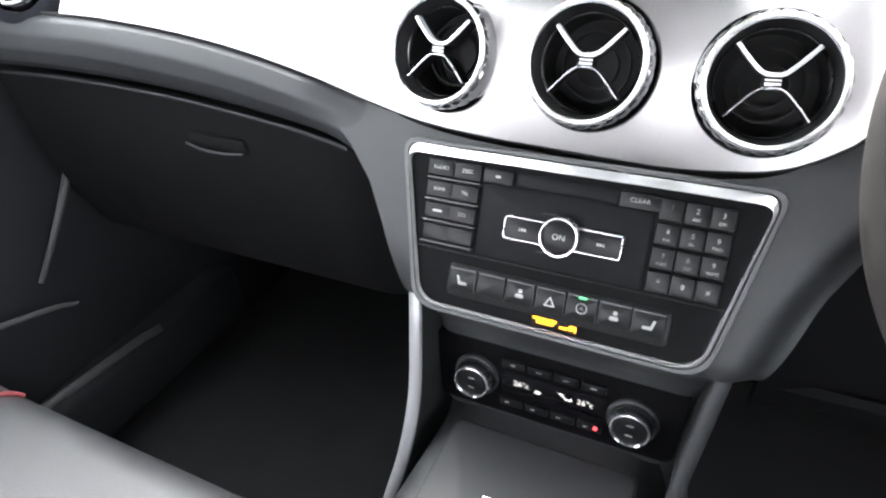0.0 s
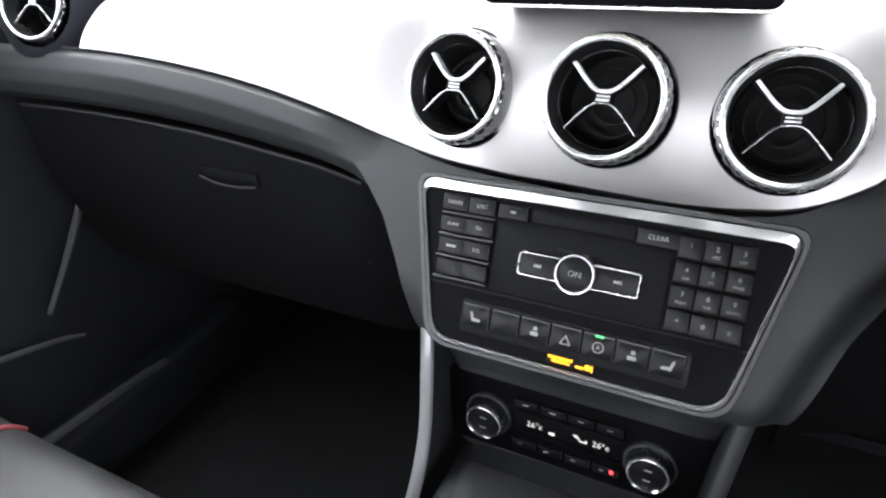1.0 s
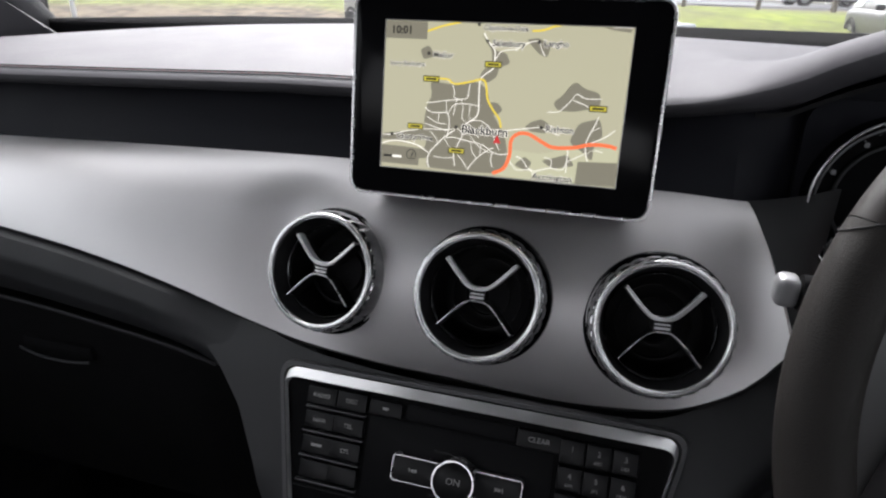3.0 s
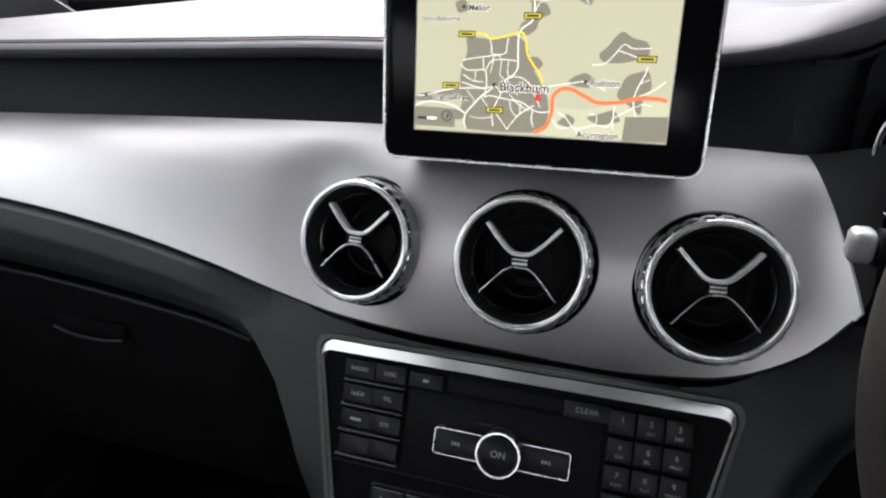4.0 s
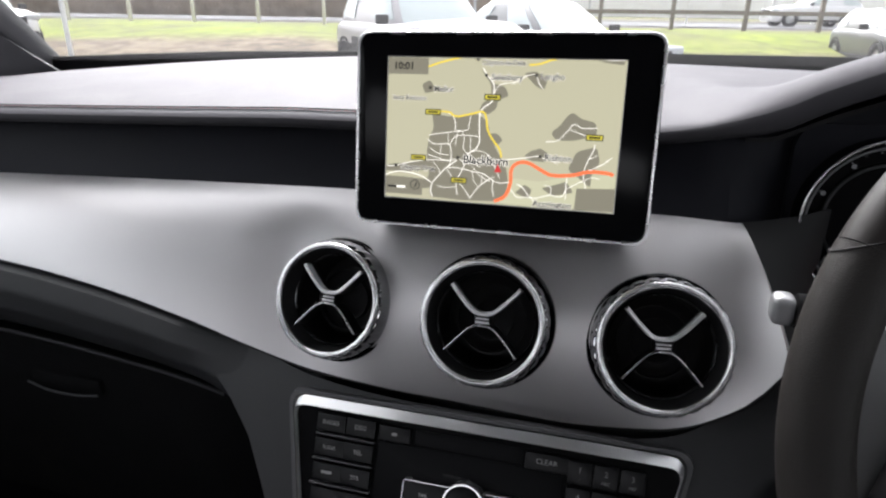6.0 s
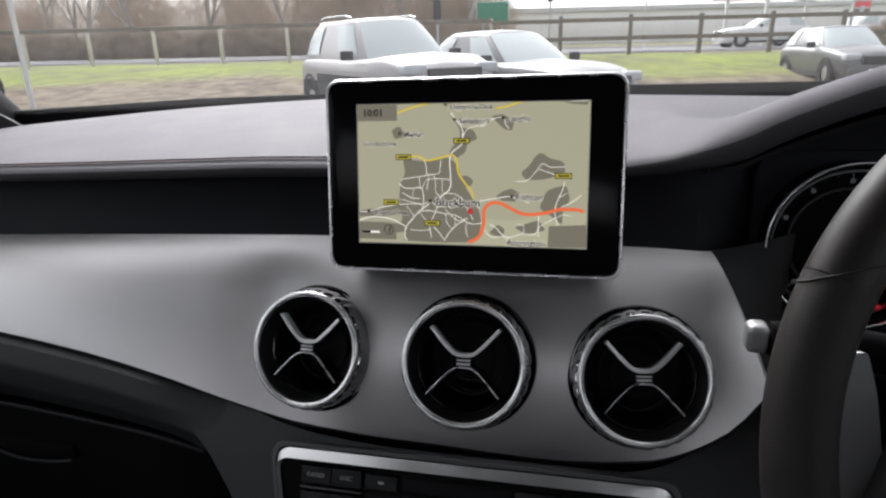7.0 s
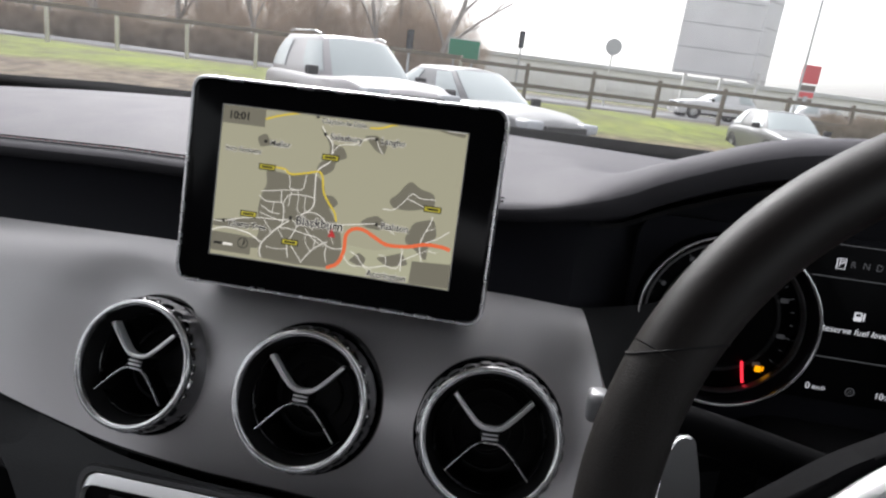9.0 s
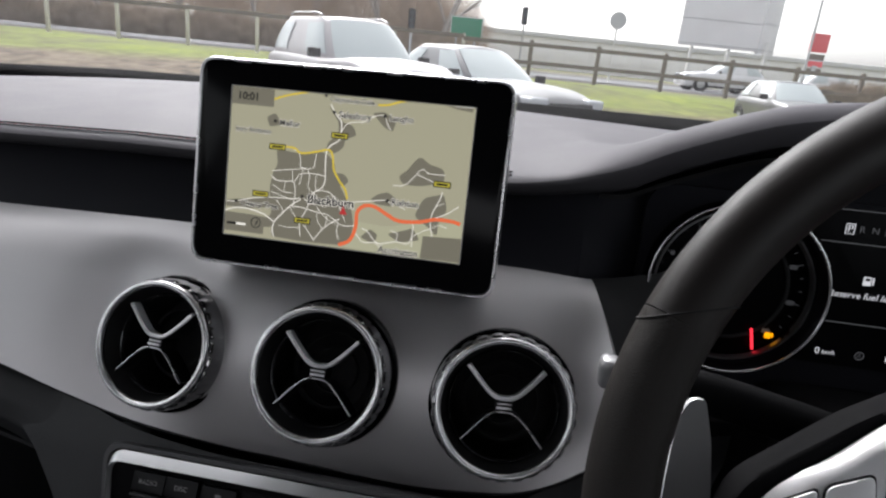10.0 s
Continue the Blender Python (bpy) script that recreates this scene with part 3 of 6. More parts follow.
def sym(name, outline, material=MARK, z=0.0053):
    return part(name, plate(outline, z, z + 0.0002), material, switch_row, "", True)


for x in (-0.072, 0.072):
    s = 1 if x > 0 else -1
    sym("seat_symbol", [(x - 0.004 * s, -0.1025), (x + 0.0028 * s, -0.1025), (x + 0.0048 * s, -0.0955), (x + 0.0030 * s, -0.0955), (x + 0.0015 * s, -0.1000), (x - 0.004 * s, -0.1005)][:: s])
tri_o, tri_i = rounded([(-0.0045, -0.1030), (0.0045, -0.1030), (0.0, -0.0952)], 0.0005, 2), rounded([(-0.0028, -0.1020), (0.0028, -0.1020), (0.0, -0.0972)], 0.0004, 2)
part("hazard_symbol", ring_frame(tri_o, tri_i, 0.0052, 0.0055), MARK, switch_row, "white triangle", True)
part("stop_start_symbol", ring_frame(circle(0.0042, 20), circle(0.0034, 20), 0.0052, 0.0055, at(0.024, -0.0990)), MARK, switch_row, "", True)
part("print", text_mesh("print", "A", 0.005, MARK, at(0.024, -0.0990, 0.0053), 0.00005), MARK, switch_row, "", True)
sym("lamp", rect(0.0058, 0.0016, 0.024, -0.0908), GREENLAMP, 0.0057)
for x in (-0.024, 0.048):
    sym("symbol", rounded(rect(0.0062, 0.003, x, -0.1005), 0.001, 3))
    sym("symbol", rounded(rect(0.003, 0.003, x + 0.0005, -0.0965), 0.001, 3))
# the amber notice: two rows of bars and a little figure
notice = part("airbag_notice", plate(rect(0.036, 0.0075, 0.005, -0.1165), 0.0, 0.0009), SMOKE, radio, "dark window with an amber lamp", True)
random.seed(3)
for r, (x0, x1) in enumerate(((-0.0115, 0.0065), (-0.0085, 0.0048))):
    x = x0
    while x < x1:
        w = random.uniform(0.0012, 0.0022)
        part("bar", plate(rect(w, 0.0019, x + w / 2, -0.1150 - 0.0027 * r), 0.0009, 0.0012), AMBER, notice, "", True)
        x += w + 0.0005
part("figure", plate(rect(0.0062, 0.0016, 0.0128, -0.1180), 0.0009, 0.0012), AMBER, notice, "", True)
part("figure", plate(circle(0.0021, 12), 0.0009, 0.0012, m=at(0.0185, -0.1168)), AMBER, notice, "", True)
part("figure", plate(rect(0.0012, 0.0045, 0.0216, -0.1172), 0.0009, 0.0012), AMBER, notice, "", True)

# ---- climate controls ----
CF = plane_frame((0, -0.050, 0.600), (1, 0, 0), (0, 0.16, 1))
climate = thing("climate_panel", CF, "black climate control panel with two round knobs", "climate control")
part("face", plate(rounded([(-0.106, -0.034), (0.106, -0.034), (0.112, 0.040), (-0.112, 0.040)], 0.008, 5), -0.008, 0.002, 0.001), PANELM, climate, "", True)
part("display", plate(rounded(rect(0.096, 0.022, 0.0015, 0.003), 0.003), 0.002, 0.0028, 0.0004), GLOSS, climate, "glossy black display strip", True)
for s in (-1, 1):
    kb = part("knob", lathe([(0.0, 0.0165), (0.0128, 0.0165), (0.0139, 0.0158), (0.0142, 0.0146)], 40, at(0.0703 * s, 0.001)), BUTTON, climate, "round black temperature knob", True)
    part("ring", lathe([(0.0184, 0.002), (0.0179, 0.009), (0.0175, 0.0145), (0.0166, 0.0172), (0.0152, 0.0176), (0.0142, 0.0166), (0.0140, 0.0150)], 96, at(0.0703 * s, 0.001), scallop=(1, 3, 0.0010, 32)), CHROME, kb, "knurled chrome ring", True)
    part("collar", lathe([(0.0218, 0.001), (0.0212, 0.005), (0.0196, 0.0062), (0.0187, 0.004)], 48, at(0.0703 * s, 0.001)), LOWER, kb, "black collar", True)
    for d in (0.005, -0.005):
        part("print", plate(rect(0.0060, 0.0012, 0.0703 * s, 0.001 + d), 0.0165, 0.0167), MARK, kb, "", True)
for x, words in ((-0.0275, "26°c"), (0.0300, "26°c")):
    part("digits", text_mesh("digits", words, 0.0078, LCD, at(x, 0.0035, 0.0030), 0.00005), LCD, climate, "lit white digits", True)
part("fan_symbol", plate(rounded(rect(0.0055, 0.0028, -0.0120, 0.0005), 0.001, 3), 0.0028, 0.0031), LCD, climate, "", True)
part("airflow_symbol", plate([(0.006, 0.007), (0.0085, 0.0072), (0.0125, 0.0015), (0.0185, 0.0015), (0.0185, 0.0045), (0.0172, 0.0045), (0.0172, 0.0028), (0.0130, 0.0028), (0.0098, 0.0072), (0.0075, 0.0055)], 0.0028, 0.0031), LCD, climate, "", True)
part("lamp", plate(circle(0.0018, 12), 0.002, 0.0056, m=at(0.0415, -0.0175)), REDDOT, climate, "small red lamp", True)
for i, x in enumerate((-0.036, -0.012, 0.012, 0.036)):
    part("button", plate(rounded(rect(0.021, 0.008, x, 0.0235), 0.001, 3), 0.002, 0.005, 0.0008), BUTTON, climate, "", True)
    part("button", plate(rounded(rect(0.021, 0.008, x, -0.0185), 0.001, 3), 0.002, 0.005, 0.0008), BUTTON, climate, "", True)
    part("print", plate(rect(0.005, 0.0012, x, 0.0235), 0.005, 0.0052), MARK, climate, "", True)
    part("print", plate(rect(0.004, 0.0012, x - 0.003, -0.0185), 0.005, 0.0052), MARK, climate, "", True)

# ---- tunnel console with the tray lid ----
console = thing("tunnel_console", (0, -0.25, 0.3), "charcoal tunnel console with a grey tray lid", "console")


def tunnel_point(u, k):
    y = lerp(-0.045, -0.72, k)
    h = 0.108 + 0.012 * smooth(0, 0.4, k)
    ang = (u + 1) / 2 * math.pi
    cx = -math.cos(ang)
    r = 0.15
    x = h * math.copysign(min(abs(cx) ** 0.25, 1.0), cx)
    z = 0.20 + (0.363 + 0.012 * k) * min(math.sin(ang), 1) ** 0.18
    return (x * (1 + 0.25 * (0.565 - z)), y, z)


part("body", grid(steps(-1, 1, 44), steps(0, 1, 20), tunnel_point), LOWER, console)
LF = plane_frame((0.003, -0.083, 0.5655), (1, 0, 0), (0, 1, 0.02))
lid_shape = rounded([(-0.077, -0.30), (0.077, -0.30), (0.080, 0.0), (-0.080, 0.0)], [0.02, 0.02, 0.010, 0.010], 6)
gap_shape = rounded([(-0.0795, -0.3025), (0.0795, -0.3025), (0.0825, 0.0028), (-0.0825, 0.0028)], [0.02, 0.02, 0.011, 0.011], 6)
part("joint", plate(gap_shape, 0.0005, 0.0022, m=LF), BLACK, console, "black gap round the lid")
lid = part("tray_lid", plate(lid_shape, 0.001, 0.0048, 0.001, m=LF), TRAY, console, "satin grey sliding tray lid")
part("grip", moved(box((0.034, 0.004, 0.003), bevel=0.001), LF @ at(-0.012, -0.065, 0.006)), CHROME, lid, "small bright grip")
for side, pts in ((-1, [(-0.121, -0.060, 0.690), (-0.1165, -0.074, 0.66), (-0.1135, -0.095, 0.60), (-0.120, -0.115, 0.54), (-0.136, -0.130, 0.478), (-0.155, -0.15, 0.40)]), (1, [(0.128, -0.062, 0.690), (0.122, -0.078, 0.65), (0.1135, -0.100, 0.585), (0.114, -0.125, 0.53), (0.125, -0.145, 0.47), (0.14, -0.16, 0.40)])):
    # same trim on both sides; the right one's dimness is put into its colour
    part("side_trim", sweep(curve_points(pts, 30), circle(0.0062, 10, 1.0, 0.7), up=(0, 1, 0.3)), SIDE if side < 0 else LOWER, console, "curved grey edge trim")
    part("flank", grid(curve_points(pts, 24), steps(0, 1, 6), lambda p, k: (p.x - 0.004 * side + 0.02 * side * k * 0, p.y + 0.16 * k, p.z + 0.01 * k)), LOWER, console)

# ---- the display ----
SB, ST = Vector((0, 0.0289, 0.9524)), Vector((0, 0.0448, 1.0444))
SH = (ST - SB).length
DF = plane_frame((SB + ST) / 2, (1, 0, 0), ST - SB)
display = thing("dash_display", DF, "black tablet-like map display standing on the dashboard", "display")
case_o = rounded(rect(0.1995, SH + 0.037, 0.0, -0.0015), 0.011, 8)
case_i = rounded(rect(0.1945, SH + 0.032, 0.0, -0.0015), 0.0088, 8)
part("back_shell", join(plate(case_i, -0.006, -0.013), plate(rounded(rect(0.14, 0.08), 0.01), -0.013, -0.022)), DARK, display, "", True)
part("rim", ring_frame(case_o, case_i, -0.0026, 0.0004, crown=0.0010), CASEM, display, "thin satin metal rim", True)
part("edge", ring_frame(case_o, case_i, -0.0095, -0.0027), SURROUND, display, "grey outer edge", True)
part("bezel", plate(case_i, -0.008, -0.0006, 0.0006), GLOSS, display, "glossy black bezel", True)
CREAM = glow("map_cream", (0.695, 0.675, 0.46), 0.225)
MAPGREY = glow("map_town", (0.355, 0.335, 0.245), 0.20)
MAPGREEN = glow("map_green", (0.60, 0.60, 0.40), 0.29)
MAPWHITE = glow("map_road", (0.92, 0.90, 0.80), 0.40)
MAPYELLOW = glow("map_main_road", (0.75, 0.58, 0.05), 0.36)
MAPRED = glow("map_motorway", (0.85, 0.165, 0.055), 0.38)
MAPOWN = glow("map_own_place", (0.55, 0.03, 0.03), 0.35)
MAPTEXT = glow("map_text", (0.05, 0.045, 0.035), 0.07)
MAPTAG = glow("map_tag", (0.50, 0.44, 0.04), 0.35)
screen = part("screen", plate(rect(0.154, SH), -0.0006, -0.0002), CREAM, display, "lit cream road map", True)
part("screen_edge", ring_frame(rect(0.1552, SH + 0.0012), rect(0.154, SH), -0.0006, 0.0004), SURROUND, display, "thin grey edge of the screen", True)


def sx(x):
    return (x - 130) / 795 * 0.154 - 0.077


def sy(y):
    return SH / 2 - (y - 115) / 490 * SH


def clip(p):
    return (min(max(p[0], -0.0768), 0.0768), min(max(p[1], -SH / 2 + 0.0002), SH / 2 - 0.0002))


def patch(name, pts, material, z, r=0.0):
    out = [clip((sx(a), sy(b))) for a, b in pts]
    if r:
        out = [clip(p) for p in rounded(out, r, 4)]
    area = sum(a[0] * b[1] - b[0] * a[1] for a, b in zip(out, out[1:] + out[:1]))
    return part(name, plate(out if area > 0 else out[::-1], z, z + 0.00006), material, screen, "", True)


def road(name, pts, width, material, z):
    line = curve_points([(sx(a), sy(b), z) for a, b in pts], 6 * len(pts))
    line = [Vector((*clip(p.xy), z)) for p in line]
    return part(name, sweep(line, [(-width / 2, 0), (width / 2, 0), (width / 2, 0.00005), (-width / 2, 0.00005)]), material, screen, "", True)


Z1, Z2, Z3, Z4, Z5 = -0.00015, -0.00005, 0.00005, 0.00015, 0.00025
patch("green_area", [(539, 598), (564, 572), (584, 510), (675, 517), (779, 493), (922, 479), (925, 601), (609, 611)], MAPGREEN, Z1, 0.003)
patch("town_area", [(293, 304), (371, 312), (456, 298), (491, 325), (504, 384), (540, 439), (562, 476), (572, 527), (564, 572), (532, 595), (417, 599), (295, 595), (295, 554), (275, 541), (292, 520), (279, 436), (288, 379), (303, 355)], MAPGREY, Z1 + 0.00007, 0.003)
patch("town_area", [(493, 363), (525, 361), (546, 383), (525, 405), (505, 398)], MAPGREY, Z1 + 0.00007, 0.002)
patch("town_area", [(457, 149), (482, 172), (505, 198), (542, 205), (558, 236), (522, 251), (517, 280), (489, 301), (458, 297), (466, 264), (498, 242), (494, 199)], MAPGREY, Z1 + 0.00007, 0.002)
patch("town_area", [(253, 205), (283, 189), (306, 225), (266, 237)], MAPGREY, Z1 + 0.00007, 0.002)
patch("town_area", [(602, 160), (642, 154), (681, 179), (672, 214), (643, 202)], MAPGREY, Z1 + 0.00007, 0.002)
patch("town_area", [(620, 433), (642, 415), (674, 404), (706, 424), (690, 450), (642, 447)], MAPGREY, Z1 + 0.00007, 0.0015)
patch("town_area", [(702, 351), (733, 326), (751, 295), (772, 280), (794, 301), (847, 313), (852, 355), (774, 375), (721, 375)], MAPGREY, Z1 + 0.00007, 0.003)
patch("town_area", [(766, 470), (792, 409), (855, 390), (870, 444), (846, 474), (845, 529), (813, 500), (786, 485)], MAPGREY, Z1 + 0.00007, 0.003)
patch("town_area", [(121, 490), (220, 476), (287, 461), (291, 498), (213, 511), (122, 511)], MAPGREY, Z1 + 0.00007, 0.001)
patch("town_area", [(124, 529), (214, 530), (294, 535), (292, 565), (128, 578)], MAPGREY, Z1 + 0.00007, 0.001)
patch("town_area", [(597, 560), (629, 529), (655, 546), (643, 577)], MAPGREY, Z1 + 0.00007, 0.0015)
patch("town_area", [(684, 538), (727, 525), (766, 510), (792, 546), (724, 562)], MAPGREY, Z1 + 0.00007, 0.002)
patch("town_area", [(835, 99), (871, 103), (918, 112), (916, 130), (863, 124)], MAPGREY, Z1 + 0.00007, 0.001)
patch("info_box", [(801, 531), (927, 525), (925, 601), (798, 604)], MAPGREY, Z2)
road("street", [(465, 146), (482, 172), (503, 197), (505, 234), (500, 257), (473, 278), (462, 301), (463, 355), (465, 392), (456, 415), (432, 433), (421, 451)], 0.00064, MAPWHITE, Z2)
road("street", [(505, 231), (518, 208), (533, 197), (577, 191)], 0.00040, MAPWHITE, Z2)
road("street", [(286, 377), (357, 365), (419, 355), (427, 334), (430, 308)], 0.00040, MAPWHITE, Z2)
road("street", [(351, 298), (371, 312), (379, 337), (379, 354), (399, 359)], 0.00040, MAPWHITE, Z2)
road("street", [(281, 392), (302, 407), (331, 407), (361, 408), (368, 449), (362, 489)], 0.00046, MAPWHITE, Z2)
road("street", [(290, 423), (325, 441), (356, 443)], 0.00040, MAPWHITE, Z2)
road("street", [(286, 446), (318, 455), (360, 465)], 0.00040, MAPWHITE, Z2)
road("street", [(363, 407), (376, 382), (396, 374), (435, 373), (464, 377)], 0.00040, MAPWHITE, Z2)
road("street", [(389, 360), (384, 386), (380, 413)], 0.00034, MAPWHITE, Z2)
road("street", [(121, 492), (161, 493), (220, 476), (288, 465), (360, 462), (384, 457)], 0.00046, MAPWHITE, Z2)
road("street", [(122, 528), (173, 512), (223, 514), (265, 524), (300, 544)], 0.00064, MAPWHITE, Z2)
road("street", [(389, 460), (352, 489), (331, 512), (304, 545), (299, 576), (307, 594)], 0.00064, MAPWHITE, Z2)
road("street", [(362, 489), (387, 486), (446, 496), (485, 502), (521, 524), (548, 530), (580, 524)], 0.00046, MAPWHITE, Z2)
road("street", [(398, 455), (415, 474), (401, 511), (391, 532), (391, 553), (396, 582)], 0.00046, MAPWHITE, Z2)
road("street", [(441, 590), (470, 549), (505, 520), (524, 510)], 0.00046, MAPWHITE, Z2)
road("street", [(404, 542), (423, 564), (443, 591)], 0.00040, MAPWHITE, Z2)
road("street", [(521, 524), (518, 552), (526, 577)], 0.00040, MAPWHITE, Z2)
road("street", [(444, 479), (474, 509), (510, 527)], 0.00034, MAPWHITE, Z2)
road("street", [(425, 435), (451, 425), (478, 426), (500, 438)], 0.00040, MAPWHITE, Z2)
road("street", [(502, 437), (515, 463), (543, 515)], 0.00034, MAPWHITE, Z2)
road("street", [(543, 453), (611, 441), (673, 430)], 0.00046, MAPWHITE, Z2)
road("street", [(674, 435), (704, 441), (735, 454)], 0.00040, MAPWHITE, Z2)
road("street", [(601, 530), (623, 541), (642, 564), (663, 574), (691, 567), (716, 560), (753, 562), (767, 537)], 0.00046, MAPWHITE, Z2)
road("street", [(576, 541), (605, 574), (647, 572), (667, 588)], 0.00040, MAPWHITE, Z2)
road("street", [(767, 570), (766, 522), (767, 504), (760, 485)], 0.00046, MAPWHITE, Z2)
road("street", [(769, 535), (795, 519), (824, 502)], 0.00040, MAPWHITE, Z2)
road("street", [(831, 532), (820, 488), (823, 459), (833, 431), (844, 406), (849, 384)], 0.00046, MAPWHITE, Z2)
road("street", [(804, 483), (869, 452), (905, 424)], 0.00046, MAPWHITE, Z2)
road("street", [(689, 381), (725, 377), (752, 350), (776, 321), (804, 332), (851, 330)], 0.00040, MAPWHITE, Z2)
road("street", [(763, 338), (804, 352), (844, 369)], 0.00040, MAPWHITE, Z2)
road("street", [(603, 171), (640, 165), (653, 191), (666, 209)], 0.00040, MAPWHITE, Z2)
road("street", [(659, 176), (685, 179), (735, 170)], 0.00034, MAPWHITE, Z2)
road("street", [(569, 196), (595, 179), (618, 167)], 0.00034, MAPWHITE, Z2)
road("street", [(353, 368), (357, 408)], 0.00032, MAPWHITE, Z2)
road("street", [(404, 358), (412, 383), (410, 417), (425, 435)], 0.00032, MAPWHITE, Z2)
road("street", [(304, 470), (325, 494), (331, 512)], 0.00032, MAPWHITE, Z2)
road("street", [(435, 377), (434, 410), (440, 428)], 0.00032, MAPWHITE, Z2)
road("street", [(331, 407), (329, 441)], 0.00032, MAPWHITE, Z2)
road("street", [(415, 474), (447, 468), (473, 480)], 0.00032, MAPWHITE, Z2)
road("street", [(352, 490), (370, 514), (389, 533)], 0.00032, MAPWHITE, Z2)
road("street", [(446, 498), (452, 527), (470, 549)], 0.00032, MAPWHITE, Z2)
road("street", [(481, 505), (480, 538)], 0.00032, MAPWHITE, Z2)
road("street", [(319, 555), (355, 558), (391, 553)], 0.00032, MAPWHITE, Z2)
road("street", [(831, 433), (858, 419)], 0.00032, MAPWHITE, Z2)
road("street", [(827, 502), (846, 492), (874, 496)], 0.00032, MAPWHITE, Z2)
road("street", [(716, 560), (717, 534), (694, 526)], 0.00032, MAPWHITE, Z2)
road("street", [(861, 107), (890, 115), (917, 110)], 0.00032, MAPWHITE, Z2)
road("main_road", [(324, 295), (355, 297), (379, 310), (428, 301), (469, 291), (484, 309), (492, 352), (512, 385), (535, 413), (544, 442)], 0.0012, MAPYELLOW, Z3)
road("main_road", [(257, 153), (317, 131), (384, 114)], 0.0012, MAPYELLOW, Z3)
road("main_road", [(618, 134), (654, 130), (703, 111)], 0.0012, MAPYELLOW, Z3)
road("motorway", [(528, 595), (564, 574), (580, 529), (581, 481), (603, 457), (637, 456), (680, 477), (718, 492), (782, 488), (835, 474), (889, 474), (915, 480)], 0.0022, MAPRED, Z4)
for a, b in ((297, 298), (502, 242), (250, 458), (399, 530), (845, 361)):
    tag = patch("road_tag", [(a - 28, b - 10), (a + 28, b - 10), (a + 28, b + 10), (a - 28, b + 10)], MAPTEXT, Z4)
    patch("road_tag", [(a - 25, b - 7), (a + 25, b - 7), (a + 25, b + 7), (a - 25, b + 7)], MAPTAG, Z4 + 0.00008)
    patch("bar", [(a - 18, b - 3), (a + 18, b - 3), (a + 18, b + 3), (a - 18, b + 3)], MAPTEXT, Z5)
for a, b in ((393, 450), (675, 432), (478, 170), (643, 167), (284, 216), (167, 490), (447, 119)):
    part("town_dot", plate(circle(0.0011, 8), Z4, Z5, m=at(sx(a), sy(b))), MAPTEXT, screen, "", True)
for words, a, b, size in (("Blackburn", 411, 457, 0.0076), ("Rishton", 689, 435, 0.0056), ("Clayton-le-Dale", 461, 129, 0.0044), ("Salesbury", 494, 176, 0.0054), ("Langho", 658, 171, 0.0052), ("Mellor", 299, 220, 0.005), ("Cherry Tree", 185, 495, 0.0048), ("bury Bottoms", 151, 252, 0.0042), ("Accrington", 660, 592, 0.0056), ("10:01", 150, 145, 0.0066)):
    nm = part("place_name", text_mesh("place_name", words, size, MAPTEXT, at(sx(a), sy(b), Z5 + 0.00006), 0.00003, "LEFT", bold=size * 0.03), MAPTEXT, screen, "", True)
    if size > 0.0041 and ":" not in words:
        part("halo", text_mesh("halo", words, size, MAPWHITE, at(sx(a), sy(b), Z5), 0.00002, "LEFT", bold=size * 0.07), MAPWHITE, nm, "", True)
patch("clock_box", [(130, 115), (275, 115), (275, 172), (130, 172)], MAPGREY, Z3)
patch("scale_box", [(130, 538), (268, 538), (268, 592), (130, 592)], MAPGREY, Z3)
patch("scale_bar", [(140, 562), (205, 562), (205, 570), (140, 570)], MAPWHITE, Z4)
patch("scale_bar", [(140, 562), (172, 562), (172, 570), (140, 570)], MAPTEXT, Z5)
part("compass", ring_frame(circle(0.0035, 14), circle(0.0029, 14), Z3, Z4, at(sx(240), sy(556))), MAPTEXT, screen, "", True)
patch("compass_needle", [(236, 570), (246, 542), (248, 556)], MAPTEXT, Z5)
patch("own_place", [(522, 494), (547, 493), (533, 465)], MAPOWN, Z5)

part("mount", moved(box((0.178, 0.052, 0.030), bevel=0.010, seg=3), at(0, 0.064, 0.943)), VOID, display, "black foot set into the dashboard")

# ---- air vents ----


